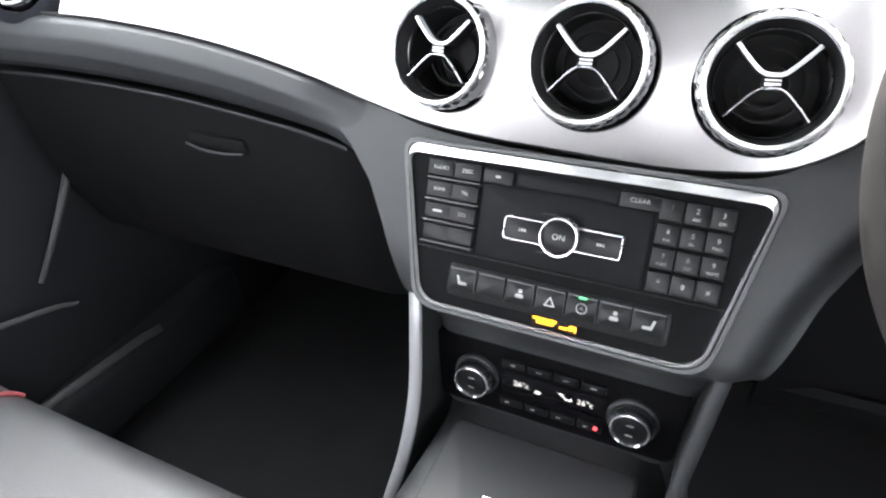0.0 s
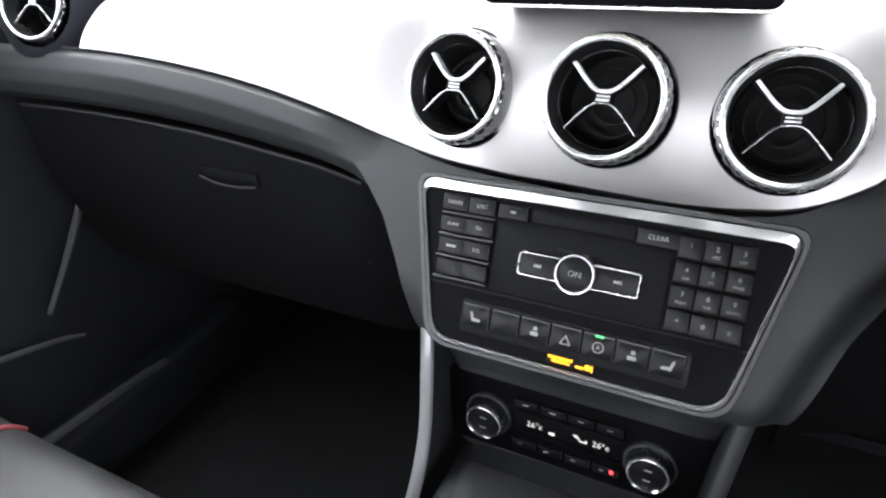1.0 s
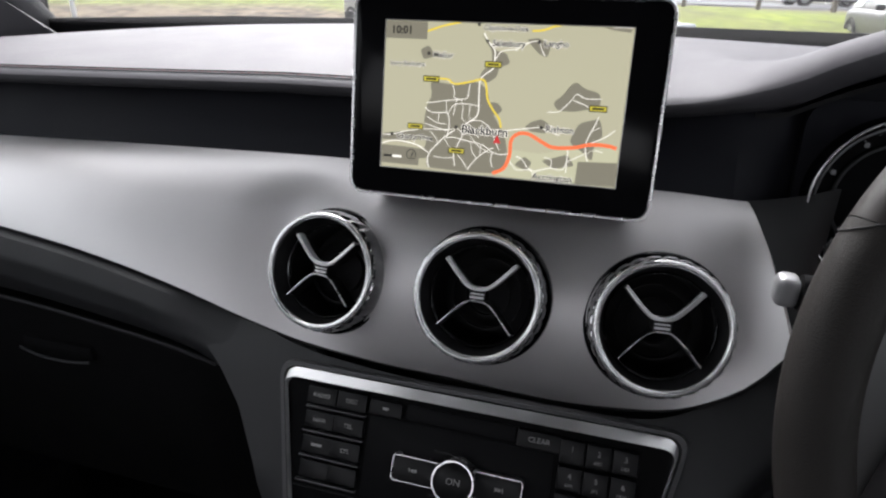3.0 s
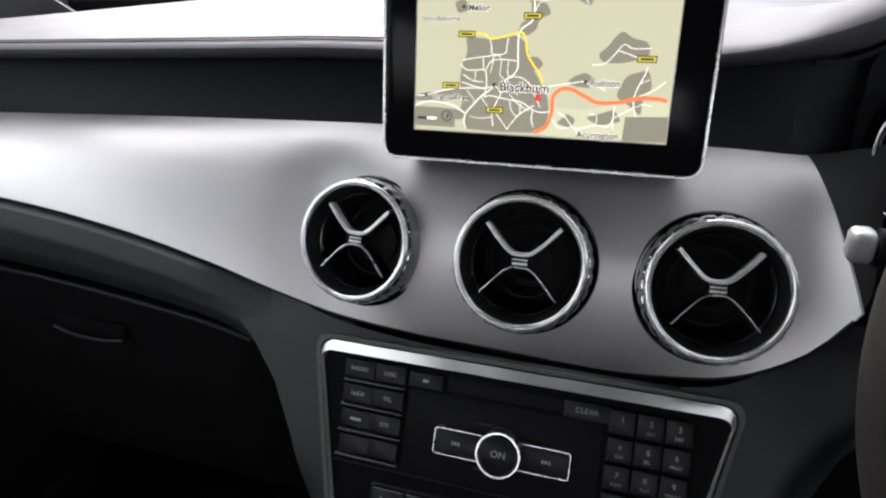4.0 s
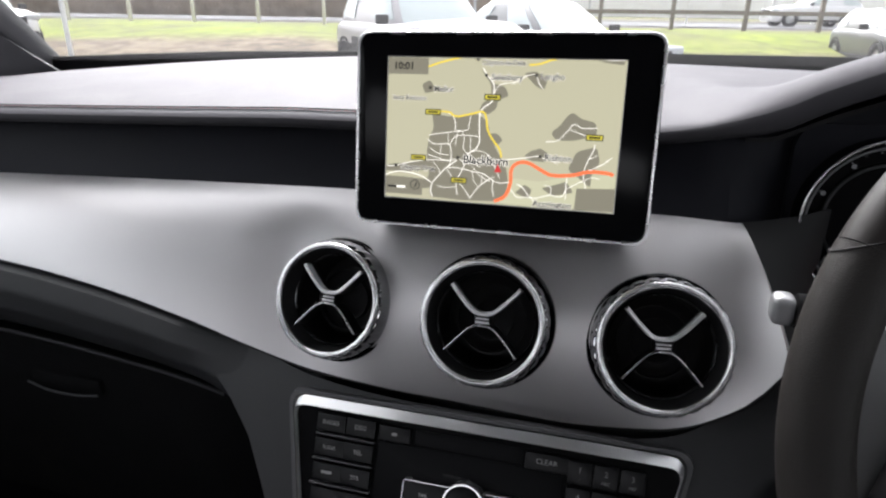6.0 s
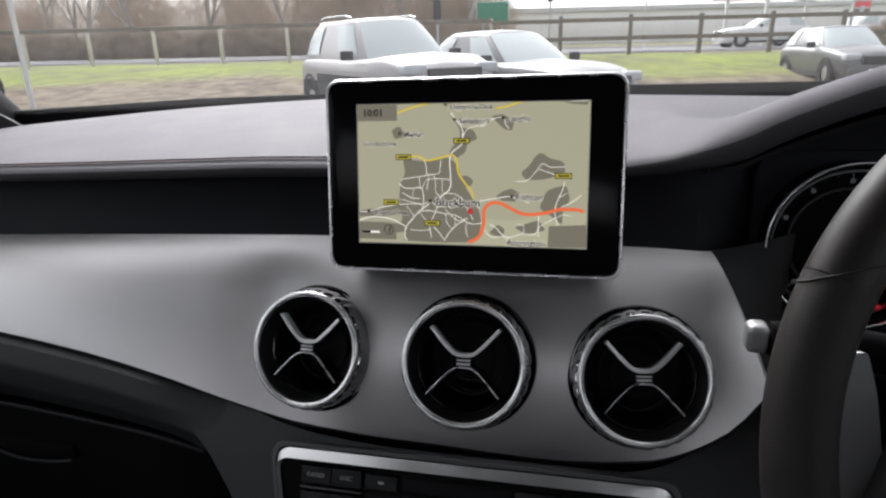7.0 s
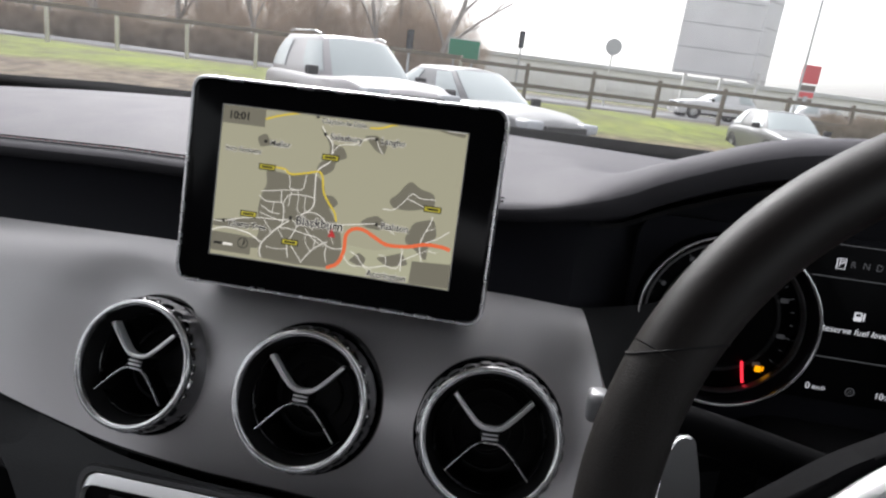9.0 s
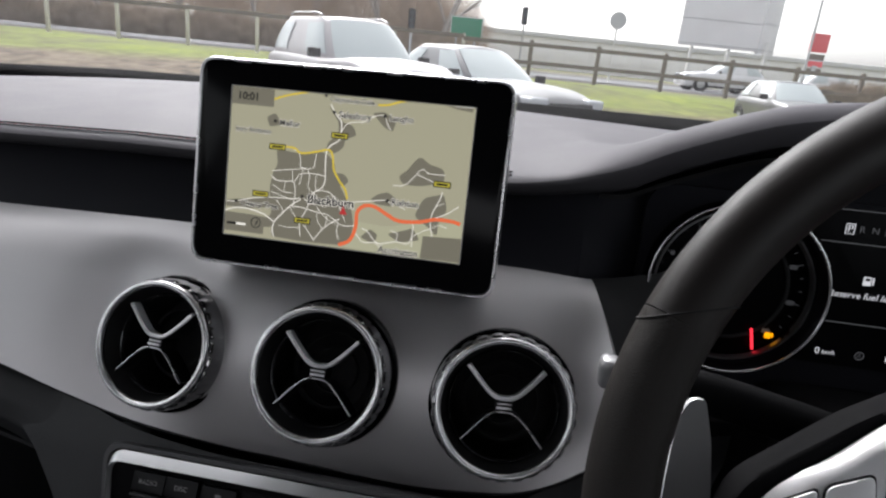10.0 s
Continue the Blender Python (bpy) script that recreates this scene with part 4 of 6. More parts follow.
def make_vent(name, m, label):
    v = thing(name, m, label, "air vent", "dashboard air vents")
    part("ring", lathe([(0.0392 + 0.0021 * math.cos(radians(a)), 0.0034 + 0.0023 * math.sin(radians(a))) for a in range(235, -56, -15)], 96), VENTRING, v, "polished chrome front ring", True)
    part("barrel", lathe([(0.0439, -0.040), (0.0439, -0.012), (0.0438, -0.0050), (0.0434, -0.0014), (0.0425, 0.0010), (0.0414, 0.0014)], 270, scallop=(2, 4, 0.0013, 27)), BARREL, v, "chrome barrel with small notches", True)
    part("collar", lathe([(0.0468, -0.045), (0.0466, -0.0190), (0.0461, -0.0160), (0.0450, -0.0150), (0.0435, -0.0170)], 64), GLOSS, v, "black collar", True)
    part("duct", lathe([(0.0378, 0.0004), (0.0366, -0.0040), (0.0350, -0.0100), (0.0335, -0.016), (0.0335, -0.048), (0.0, -0.050)], 64), BLACK, v, "deep black duct", True)
    part("inner_ring", lathe([(0.0341, -0.0120), (0.0339, -0.0098), (0.0334, -0.0092), (0.0328, -0.0098), (0.0325, -0.0130)], 72), INNERRING, v, "thin dark inner ring", True)
    for r, h in ((0.024, -0.030), (0.015, -0.032)):
        part("baffle", lathe([(r + 0.001, h - 0.006), (r + 0.001, h), (r - 0.001, h), (r - 0.001, h - 0.006)], 48), BLACK, v, "", True)
    up = [(-0.0230, 0.0228), (-0.0130, 0.0118), (-0.0064, 0.0062), (0.0, 0.0050), (0.0064, 0.0062), (0.0130, 0.0118), (0.0230, 0.0228)]
    dn = [(-0.0240, -0.0212), (-0.0130, -0.0090), (-0.0064, -0.0036), (0.0, -0.0028), (0.0064, -0.0036), (0.0130, -0.0090), (0.0240, -0.0212)]
    for name2, line, w, depth in (("upper_blade", up, 0.0009, 0.013), ("lower_blade", dn, 0.0006, 0.013)):
        pts = curve_points([(a, b, 0.0) for a, b in line], 40)
        b = part(name2, sweep([p + Vector((0, 0, -0.0015 - depth / 2)) for p in pts], [(-w, -depth / 2), (w, -depth / 2), (w, depth / 2), (-w, depth / 2)]), BUTTON, v, "black air blade", True)
        e = 0.0013 if w > 0.0008 else 0.0005
        if w > 0.0008:
            part("cheek", sweep(pts, [(-0.0014, -0.0065), (-0.0009, -0.0065), (-0.0009, 0.0004), (-0.0014, 0.0004)]), SATIN, b, "satin silver upper side", True)
        d = 0.001
        part("edge", sweep(pts, rounded([(-e, -d), (e, -d), (e, 0.001), (-e, 0.001)], e * 0.95, 5)), BLADE if w > 0.0008 else CASEM, b, "chrome edge", True)
    hub = part("hub", box((0.0104, 0.0070, 0.014), (0, 0.0010, -0.0075), 0.0015), BUTTON, v, "ribbed black hub", True)
    for k in range(2):
        part("rib", box((0.0092, 0.0016 - 0.0004 * k, 0.0018), (0, -0.0004 + 0.0024 * k, 0.0), 0.0005), BLADE, hub, "satin rib", True)
    return v


VLABEL = "round chrome-ringed air vent with crossed blades in the silver fascia"
vent = make_vent("air_vent", at(*VENTS[0][0]) @ Matrix.Rotation(radians(VENTS[0][1]), 4, "Z") @ VM, VLABEL)
for (x, y, z), turn in VENTS[1:]:
    copy_thing(vent, at(x, y, z) @ Matrix.Rotation(radians(turn), 4, "Z") @ VM)
side_vent = copy_thing(vent, at(-0.634, 0.028, 0.924) @ Matrix.Rotation(radians(12), 4, "Z") @ VM)
tagged(side_vent, "round chrome-ringed air vent in a black sleeve beside the door")
part("sleeve", lathe([(0.0475, -0.003), (0.057, -0.005), (0.067, -0.016), (0.074, -0.045), (0.076, -0.10)], 64), DARK, side_vent, "black round sleeve", True)

# ---- instrument cluster ----
CLF = plane_frame((0.343, 0.108, 0.938), (1, 0, 0), (0, 0.10, 1))
cluster = thing("instrument_cluster", CLF, "dark instrument cluster with two round dials and a lit display", "instrument cluster")
part("face", plate(rounded(rect(0.30, 0.135, 0, -0.004), 0.02), -0.006, 0.0, 0.001), DARK, cluster, "", True)
for s in (-1, 1):
    dial = part("dial", lathe([(0.0, 0.0015), (0.036, 0.0015), (0.0375, 0.003), (0.0395, 0.003), (0.0400, 0.0015), (0.0505, 0.0015)], 64, at(0.088 * s, 0.0)), PANELM, cluster, "round black dial", True)
    part("bezel", lathe([(0.0500, 0.001), (0.0500, 0.010), (0.0508, 0.0120), (0.0522, 0.0126), (0.0552, 0.0215), (0.0562, 0.0222), (0.0568, 0.0210), (0.0570, 0.000)], 80, at(0.088 * s, 0.0)), GLOSS, dial, "glossy black dial tube", True)
    part("bezel_edge", lathe([(0.0566 + 0.0010 * math.cos(radians(a)), 0.0224 + 0.0011 * math.sin(radians(a))) for a in range(200, -41, -30)], 80, at(0.088 * s, 0.0)), VENTRING, dial, "thin bright ring", True)
    part("inner_edge", lathe([(0.0496, 0.0080), (0.0499, 0.0118), (0.0506, 0.0130), (0.0514, 0.0130), (0.0518, 0.0120)], 80, at(0.088 * s, 0.0)), SURROUND, dial, "dim grey ring", True)
    part("inner_ring", lathe([(0.0368, 0.0030), (0.0372, 0.0046), (0.0388, 0.0046), (0.0392, 0.0030)], 64, at(0.088 * s, 0.0)), LOWER, dial, "", True)
    for k in range(25):
        a = radians(225 - 270 * k / 24)
        long = 0.0038 if k % 3 == 0 else 0.002
        part("tick", box((long, 0.0006, 0.0003), (0, 0, 0), 0, m=at(0.088 * s + 0.0470 * math.cos(a), 0.0470 * math.sin(a), 0.0018) @ Matrix.Rotation(a, 4, "Z")), TICK, dial, "", True)
        if k % 3 == 0:
            part("numeral", plate(rounded(rect(0.0052 if k > 12 else 0.003, 0.0032), 0.0008, 2), 0.0, 0.0003, m=at(0.088 * s + 0.0428 * math.cos(a), 0.0428 * math.sin(a), 0.0016)), TICK, dial, "", True)
    part("needle", sweep([Vector((0.088 * s + 0.0195, -0.029, 0.0055)), Vector((0.088 * s + 0.0225, -0.0435, 0.0055))], circle(0.0009, 6)), REDLAMP, dial, "red needle", True)
    part("needle_hub", lathe([(0.0, 0.010), (0.008, 0.0095), (0.0095, 0.007), (0.0098, 0.0015)], 32, at(0.088 * s, 0.0)), BUTTON, dial, "", True)
warn = part("fuel_lamp", plate(rounded(rect(0.0040, 0.0042, -0.0575, -0.0322), 0.0008, 3), 0.0056, 0.0060), FUELAMBER, cluster, "lit amber fuel pump lamp", True)
part("spout", plate(rect(0.0009, 0.0032, -0.0545, -0.0318), 0.0056, 0.0060), FUELAMBER, warn, "", True)
middle = part("display", plate(rounded(rect(0.082, 0.108, 0.0, 0.006), 0.004), 0.0, 0.0012, 0.0004), SMOKE, cluster, "dark central display", True)
for y in (0.0590, 0.0370, -0.0175):
    part("line", plate(rect(0.074, 0.0007, 0.002, y), 0.0012, 0.0015), DIMTXT, middle, "", True)
part("gear_box", ring_frame(rect(0.0056, 0.0072, -0.0190, 0.0465), rect(0.0047, 0.0063, -0.0190, 0.0465), 0.0012, 0.0016), DIALTXT, middle, "", True)


def cl_text(words, x, y, size, material, align="CENTER", shear=0.0):
    part("words", text_mesh("words", words, size, material, at(x, y, 0.0014), 0.00004, align, shear), material, middle, "", True)


cl_text("P", -0.0190, 0.0465, 0.0068, DIALTXT)
for words, x in (("R", -0.0115), ("N", -0.0035), ("D", 0.0045)):
    cl_text(words, x, 0.0465, 0.0062, DIMTXT)
cl_text("Reserve fuel level", -0.0238, 0.0022, 0.0062, DIALTXT, "LEFT", 0.2)
cl_text("0", -0.0225, -0.0392, 0.0066, DIALTXT)
cl_text("km/h", -0.0195, -0.0396, 0.0042, DIALTXT, "LEFT")
cl_text("10:01", 0.0265, -0.0392, 0.0062, DIALTXT)
pump = part("pump_symbol", plate(rounded(rect(0.0048, 0.0060, -0.0015, 0.0128), 0.0006, 3), 0.0012, 0.0016), DIALTXT, middle, "", True)
part("pump_symbol", plate(rect(0.003, 0.0018, -0.0015, 0.0140), 0.0016, 0.0018), GLOSS, pump, "", True)
part("pump_symbol", plate(rect(0.0009, 0.005, 0.0022, 0.0130), 0.0012, 0.0016), DIALTXT, pump, "", True)
part("stop_start_symbol", ring_frame(circle(0.0030, 18), circle(0.0024, 18), 0.0012, 0.0015, at(0.0045, -0.0392)), DIMTXT, middle, "", True)
cl_text("A", 0.0045, -0.0392, 0.0038, DIMTXT)
for x, y in ((-0.100, -0.050), (-0.082, -0.056)):
    part("dim_symbol", plate(rounded(rect(0.005, 0.004, x, y), 0.001, 3), 0.0, 0.0004), DIMTXT, cluster, "", True)
part("visor", solid(grid(steps(0.16, 0.53, 40), steps(0, 1, 6), lambda x, k: (x, lerp(0.100, 0.135, k), lip_z(x) - roll(x) - 0.011 - 0.004 * k)), -0.003), BLACK, dash, "black underside of the hood")

# ---- steering wheel ----
WF = plane_frame((0.3457, -0.114, 0.914), (1, 0, 0), (0, math.sin(0.34), math.cos(0.34)))
wheel = thing("steering_wheel", WF, "black leather steering wheel with silver spokes", "steering wheel")
RIM, TUBE = 0.1797, 0.0152


def rim_bm(a0, a1, n, grow):
    pts = [Vector((RIM * math.cos(a), RIM * math.sin(a), 0)) for a in steps(a0, a1, n)]
    return sweep(pts, circle(TUBE * grow, 22, 0.96, 1.0), up=(0, 0, 1))


A1, A2 = radians(23), radians(157)
part("upper_rim", rim_bm(A1, A2, 60, 1.0), LEATHER, wheel, "smooth black leather", True)
part("lower_rim", rim_bm(A2, 2 * math.pi + A1, 110, 1.0), LOWLEATHER, wheel, "", True)
for a in (A1, A2):
    c = Vector((RIM * math.cos(a), RIM * math.sin(a), 0))
    side = 1 if a > 1.57 else -1
    ring_pts = []
    for b in steps(0, 2 * math.pi, 31)[:-1]:
        da = side * (0.012 * math.cos(b) - 0.006) / RIM  # the seam runs slanting
        rr = RIM + TUBE * 0.97 * math.cos(b)
        ring_pts.append(Vector((rr * math.cos(a + da), rr * math.sin(a + da), TUBE * 1.01 * math.sin(b))))
    part("seam", sweep(ring_pts, circle(0.0005, 6), up=(math.cos(a + 1.57), math.sin(a + 1.57), 0), closed=True), BLACK, wheel, "raised leather seam", True)
part("airbag_cover", lathe([(0.0, 0.030), (0.03, 0.029), (0.055, 0.0255), (0.068, 0.018), (0.072, 0.006), (0.070, -0.03)], 56, at(0, -0.002) @ Matrix.Diagonal((1.30, 1.20, 1, 1))), DARK, wheel, "black round airbag cover", True)
part("boss", lathe([(0.085, 0.004), (0.090, -0.012), (0.075, -0.045), (0.055, -0.06)], 48, at(0, 0)), BLACK, wheel, "", True)
for s in (-1, 1):
    back = rounded([(0.170 * s, -0.085), (0.150 * s, -0.020), (0.138 * s, 0.014), (0.100 * s, 0.044), (0.060 * s, 0.068), (0.03 * s, 0.068), (0.03 * s, -0.085)][:: s], 0.008, 4)
    part("spoke", plate(back, -0.012, 0.006, 0.003), VOID, wheel, "black spoke", True)
    outer = curve_points([(0.146, -0.045, 0), (0.143, -0.007, 0), (0.1345, 0.0105, 0), (0.1230, 0.0212, 0), (0.1115, 0.0290, 0), (0.0928, 0.0449, 0), (0.0764, 0.0557, 0), (0.056, 0.068, 0)], 40)
    inner = curve_points([(0.0935, -0.045, 0), (0.0935, -0.010, 0), (0.0933, 0.012, 0), (0.0930, 0.024, 0), (0.0925, 0.032, 0), (0.0880, 0.0395, 0), (0.0735, 0.0500, 0), (0.052, 0.0610, 0)], 40)
    levels = {0.0: 0.001, 0.03: 0.0045, 0.08: 0.0075, 0.16: 0.0108, 0.3: 0.0142, 0.5: 0.0160, 0.9: 0.0165, 0.97: 0.0150, 1.0: 0.004}

    def trim_point(i, k):
        p = outer[i].lerp(inner[i], k)
        return (p.x * s, p.y, levels[k])

    sp = part("spoke_trim", grid(range(40), [k for k in levels if k >= 0.08], trim_point), SATIN, wheel, "satin silver spoke trim", True)
    part("spoke_edge", grid(range(40), [k for k in levels if k <= 0.08], trim_point), VOID, wheel, "black flank of the spoke", True)
    for quad in (((0.0965, 0.0050), (0.1150, 0.0020), (0.1146, 0.0214), (0.0985, 0.0285)), ((0.1165, 0.0018), (0.1370, -0.0050), (0.1345, 0.0105), (0.1160, 0.0208)), ((0.0965, -0.0200), (0.1150, -0.0200), (0.1150, 0.0005), (0.0965, 0.0035)), ((0.1165, -0.0220), (0.1385, -0.0260), (0.1375, -0.0065), (0.1165, 0.0003))):
        oo = rounded([(a * s, b) for a, b in quad][:: s], 0.003, 4)
        part("key_joint", plate(oo, 0.0160, 0.0168), BLACK, sp, "dark joint", True)
        cx, cy = sum(a for a, _ in quad) / 4 * s, sum(b for _, b in quad) / 4
        part("key", plate([(cx + (a - cx) * 0.93, cy + (b - cy) * 0.93) for a, b in oo], 0.0165, 0.0178, 0.0006), SATIN, sp, "silver key", True)
    paddle = rounded([(0.1610 * s, -0.055), (0.1595 * s, 0.005), (0.1575 * s, 0.0260), (0.1535 * s, 0.0385), (0.1465 * s, 0.0400), (0.1425 * s, 0.022), (0.1395 * s, -0.010), (0.138 * s, -0.055)][:: s], [0.004, 0.004, 0.004, 0.003, 0.003, 0.004, 0.004, 0.004], 5)
    pd = part("shift_paddle", plate(paddle, -0.0245, -0.0200), PADDLE, wheel, "satin grey shift paddle", True)
    part("edge", sweep(curve_points([(0.1609 * s, -0.050, -0.0202), (0.1602 * s, -0.020, -0.0202), (0.1592 * s, 0.007, -0.0202), (0.1573 * s, 0.0262, -0.0202), (0.1549 * s, 0.0345, -0.0202), (0.1516 * s, 0.0386, -0.0202), (0.1478 * s, 0.0390, -0.0202)], 40), circle(0.0005, 6)), CHROME, pd, "bright top edge", True)
column = thing("steering_column", (0.3457, 0.0, 0.80), "black plastic steering column cover", "steering column")
part("cover", sweep(curve_points([(0.3457, -0.066, 0.876), (0.3457, -0.02, 0.858), (0.3457, 0.09, 0.820)], 10), rounded(rect(0.13, 0.10), 0.03, 5), up=(0, 0.3, 1), sizes=steps(0.8, 1.1, 10)), VOID, column)

stalk = thing("indicator_stalk", (0.23, -0.035, 0.925), "black indicator stalk with a silver tip", "stalk")
part("stem", sweep(curve_points([(0.172, -0.036, 0.9275), (0.21, -0.036, 0.925), (0.29, -0.03, 0.905)], 12), circle(0.0085, 14, 1.0, 1.2), sizes=steps(0.9, 1.15, 12)), VOID, stalk)
part("tip", moved(box((0.0110, 0.0128, 0.0160), bevel=0.0046, seg=4), at(0.1655, -0.037, 0.9285)), SIDE, stalk, "silver end cap")

sensor = thing("sensor_pod", (0.06, 0.41, 1.012), "small black oval sensor on the dash top", "sensor")
part("pod", lathe([(0.0, 0.010), (0.012, 0.0095), (0.022, 0.006), (0.026, 0.0)], 28, at(0.06, 0.41, 1.008) @ Matrix.Diagonal((1.1, 0.7, 1, 1))), BLACK, sensor)

# ---- seat and cabin ----
seat = thing("passenger_seat", (-0.45, -0.5, 0.2), "grey leather passenger seat with red piping", "car seat")


def seat_point(u, k):
    """The cushion's top from its front edge back, u across."""
    x = -0.45 + 0.265 * u
    bol = 0.05 * smooth(0.62, 0.95, abs(u)) - 0.06 * smooth(0.93, 1.0, abs(u))
    if k < 0.35:
        a = k / 0.35
        ang = a * math.pi / 2
        y, z = -0.235 + 0.045 * math.cos(ang) - 0.0 - 0.045 * (1 - math.cos(ang)) * 0, 0.455 + 0.06 * math.sin(ang)
        y = -0.235 + 0.05 * math.cos(ang)
        if a < 0.3:
            z -= (0.3 - a) * 0.6
    else:
        y, z = lerp(-0.245, -0.75, (k - 0.35) / 0.65), 0.515 - 0.03 * (k - 0.35)
    side = 0.04 * smooth(0.75, 1.0, abs(u))
    return (x, y - side * (1 if k < 0.6 else 0.6), z + bol * smooth(0.0, 0.4, k))


part("cushion", grid(steps(-1, 1, 50), steps(0, 1, 40), seat_point), SEATM, seat, "grey leather cushion")
for s in (-0.6,):
    part("piping", sweep([Vector(seat_point(s, k)) + Vector((0, 0.001, 0.002)) for k in steps(0.12, 0.95, 40)], circle(0.003, 6)), REDTHREAD, seat, "red piping")
part("base", box((0.48, 0.46, 0.22), (-0.45, -0.52, 0.30), 0.02), BLACK, seat)

tagged(part("floor", box((1.56, 2.4, 0.04), (0, -0.70, 0.16), 0.004), CARPET), "black carpeted car floor", "floor", kind="structure")
mat_ob = thing("floor_mat", (-0.43, 0.05, 0.18), "black carpet mat on the passenger floor", "car mat")
part("mat", box((0.46, 0.56, 0.012), (-0.43, 0.05, 0.187), 0.004), CARPET, mat_ob)
part("heel_edge", moved(box((0.46, 0.012, 0.006), bevel=0.002), at(-0.43, -0.225, 0.196)), LOWER, mat_ob)


def door(name, s, label):
    d = thing(name, (0.78 * s, -0.2, 0.3), label, "car door", kind="structure")
    part("panel", box((0.05, 1.45, 0.83), (0.795 * s, -0.20, 0.555), 0.012), DOORM, d, "black door card")
    part("armrest", box((0.09, 0.6, 0.06), (0.745 * s, -0.50, 0.66), 0.018, 3), LOWER, d, "padded armrest")
    part("pocket", box((0.07, 0.75, 0.11), (0.755 * s, -0.12, 0.28), 0.015, 3), DOORM, d, "door pocket")
    # three paler strips draw the door card's blurred highlights as parts
    part("pocket_glint", sweep(curve_points([(0.718 * s, -0.034, 0.476), (0.718 * s, -0.107, 0.506), (0.72 * s, -0.48, 0.62)], 16), circle(0.005, 8), sizes=steps(0.5, 1.2, 16)), STRIP, d)
    part("card_glint", sweep(curve_points([(0.757 * s, 0.060, 0.642), (0.752 * s, 0.005, 0.578), (0.752 * s, -0.050, 0.515)], 20), circle(0.006, 8), sizes=steps(1.0, 0.6, 20)), STRIP, d, "grey strip drawn for a highlight on the door card")
    part("sill_glint", sweep(curve_points([(0.722 * s, 0.067, 0.337), (0.72 * s, -0.041, 0.354), (0.72 * s, -0.5, 0.39)], 12), circle(0.007, 8)), STRIP, d)
    part("sill", box((0.06, 1.25, 0.02), (0.795 * s, -0.22, 0.968), 0.006), LOWER, d)
    part("window_frame", sweep([Vector((0.80 * s, 0.40, 0.985)), Vector((0.78 * s, 0.25, 1.08)), Vector((0.70 * s, -0.05, 1.30)), Vector((0.66 * s, -0.3, 1.37)), Vector((0.66 * s, -0.84, 1.37))], rounded(rect(0.03, 0.03), 0.006, 2)), RUBBER, d)
    g = part("pane", solid(grid(steps(0, 1, 6), steps(0, 1, 4), lambda u, k: (lerp(0.795, 0.67, k) * s, lerp(lerp(0.36, -0.15, k), -0.84, u), lerp(0.975, 1.36, k))), 0.003), PANE, d, "clear side window")
    g.visible_shadow = False
    return d


door("door_1", -1, "black car door card with armrest beside the passenger")
door("door_2", 1, "black car door card with armrest beside the driver")
for s, n in ((-1, "pillar_left"), (1, "pillar_right")):
    ob = part(n, sweep(curve_points([(0.855 * s, 0.50, 0.965), (0.80 * s, 0.33, 1.09), (0.74 * s, 0.12, 1.225), (0.655 * s, -0.14, 1.375)], 20), rounded(rect(0.085, 0.05), 0.015, 4), up=(0, 0.6, 0.8)), PILLAR)
    tagged(ob, "grey trimmed windscreen pillar", "pillar", kind="structure")
    fill = part("trim", solid(grid(steps(0, 1, 8), steps(0, 1, 6), lambda u, k: (lerp(0.80, 0.74, k * 0.5) * s, lerp(0.44, 0.12, u), 0.96 + lerp(0.03, 0.23, u) * k)), 0.012), PILLAR)
    tagged(fill, "grey mirror triangle trim at the pillar's foot", "trim", kind="structure")
    ob = part("pillar_rear", box((0.05, 0.12, 1.1), (0.74 * s, -0.90, 0.82), 0.02), PILLAR)
    tagged(ob, "grey trimmed door pillar", "pillar", kind="structure")
    shape = [(0.78, 0.205), (0.78, 0.955)] + ([(0.67, 1.385)] if s > 0 else [])  # driver's rear quarter is closed, an unseen block that darkens the fascia's right
    ob = part("wall_rear_side", solid(grid([-1.90, -1.4, -0.95], range(len(shape)), lambda y, k: (shape[k][0] * s, y, shape[k][1])), 0.05), DARK)
    tagged(ob, "black rear side panel, raised on the driver's side to block light", "panel", kind="structure")


def roof_point(x, y):
    return (x, y, 1.405 - 0.1 * x * x - 0.05 * (abs(y + 0.7) ** 2))


def roof_bm():
    bm = grid(steps(-0.68, 0.68, 35), steps(-0.10, -1.75, 45), roof_point)
    return solid(bm, 0.02)


tagged(part("ceiling", roof_bm(), HEADLINER), "dark grey fabric headliner", "ceiling", kind="structure")
tagged(part("wall_rear", box((1.5, 0.05, 0.90), (0, -1.88, 0.625), 0.02), DARK), "black back of the cabin", "wall", kind="structure")
screen_pane = solid(grid(steps(-1, 1, 17), steps(0, 1, 9), lambda u, k: (lerp(0.80, 0.65, k) * u, lerp(0.495 - 0.03 * u * u, -0.12, k), 1.0 + 0.37 * k + 0.02 * math.sin(math.pi * k))), 0.005)
pane_ob = tagged(part("window_1", screen_pane, SCREENGLASS), "clear car windscreen with a faint added glare veil", "windscreen", kind="structure")
pane_ob.visible_shadow = False
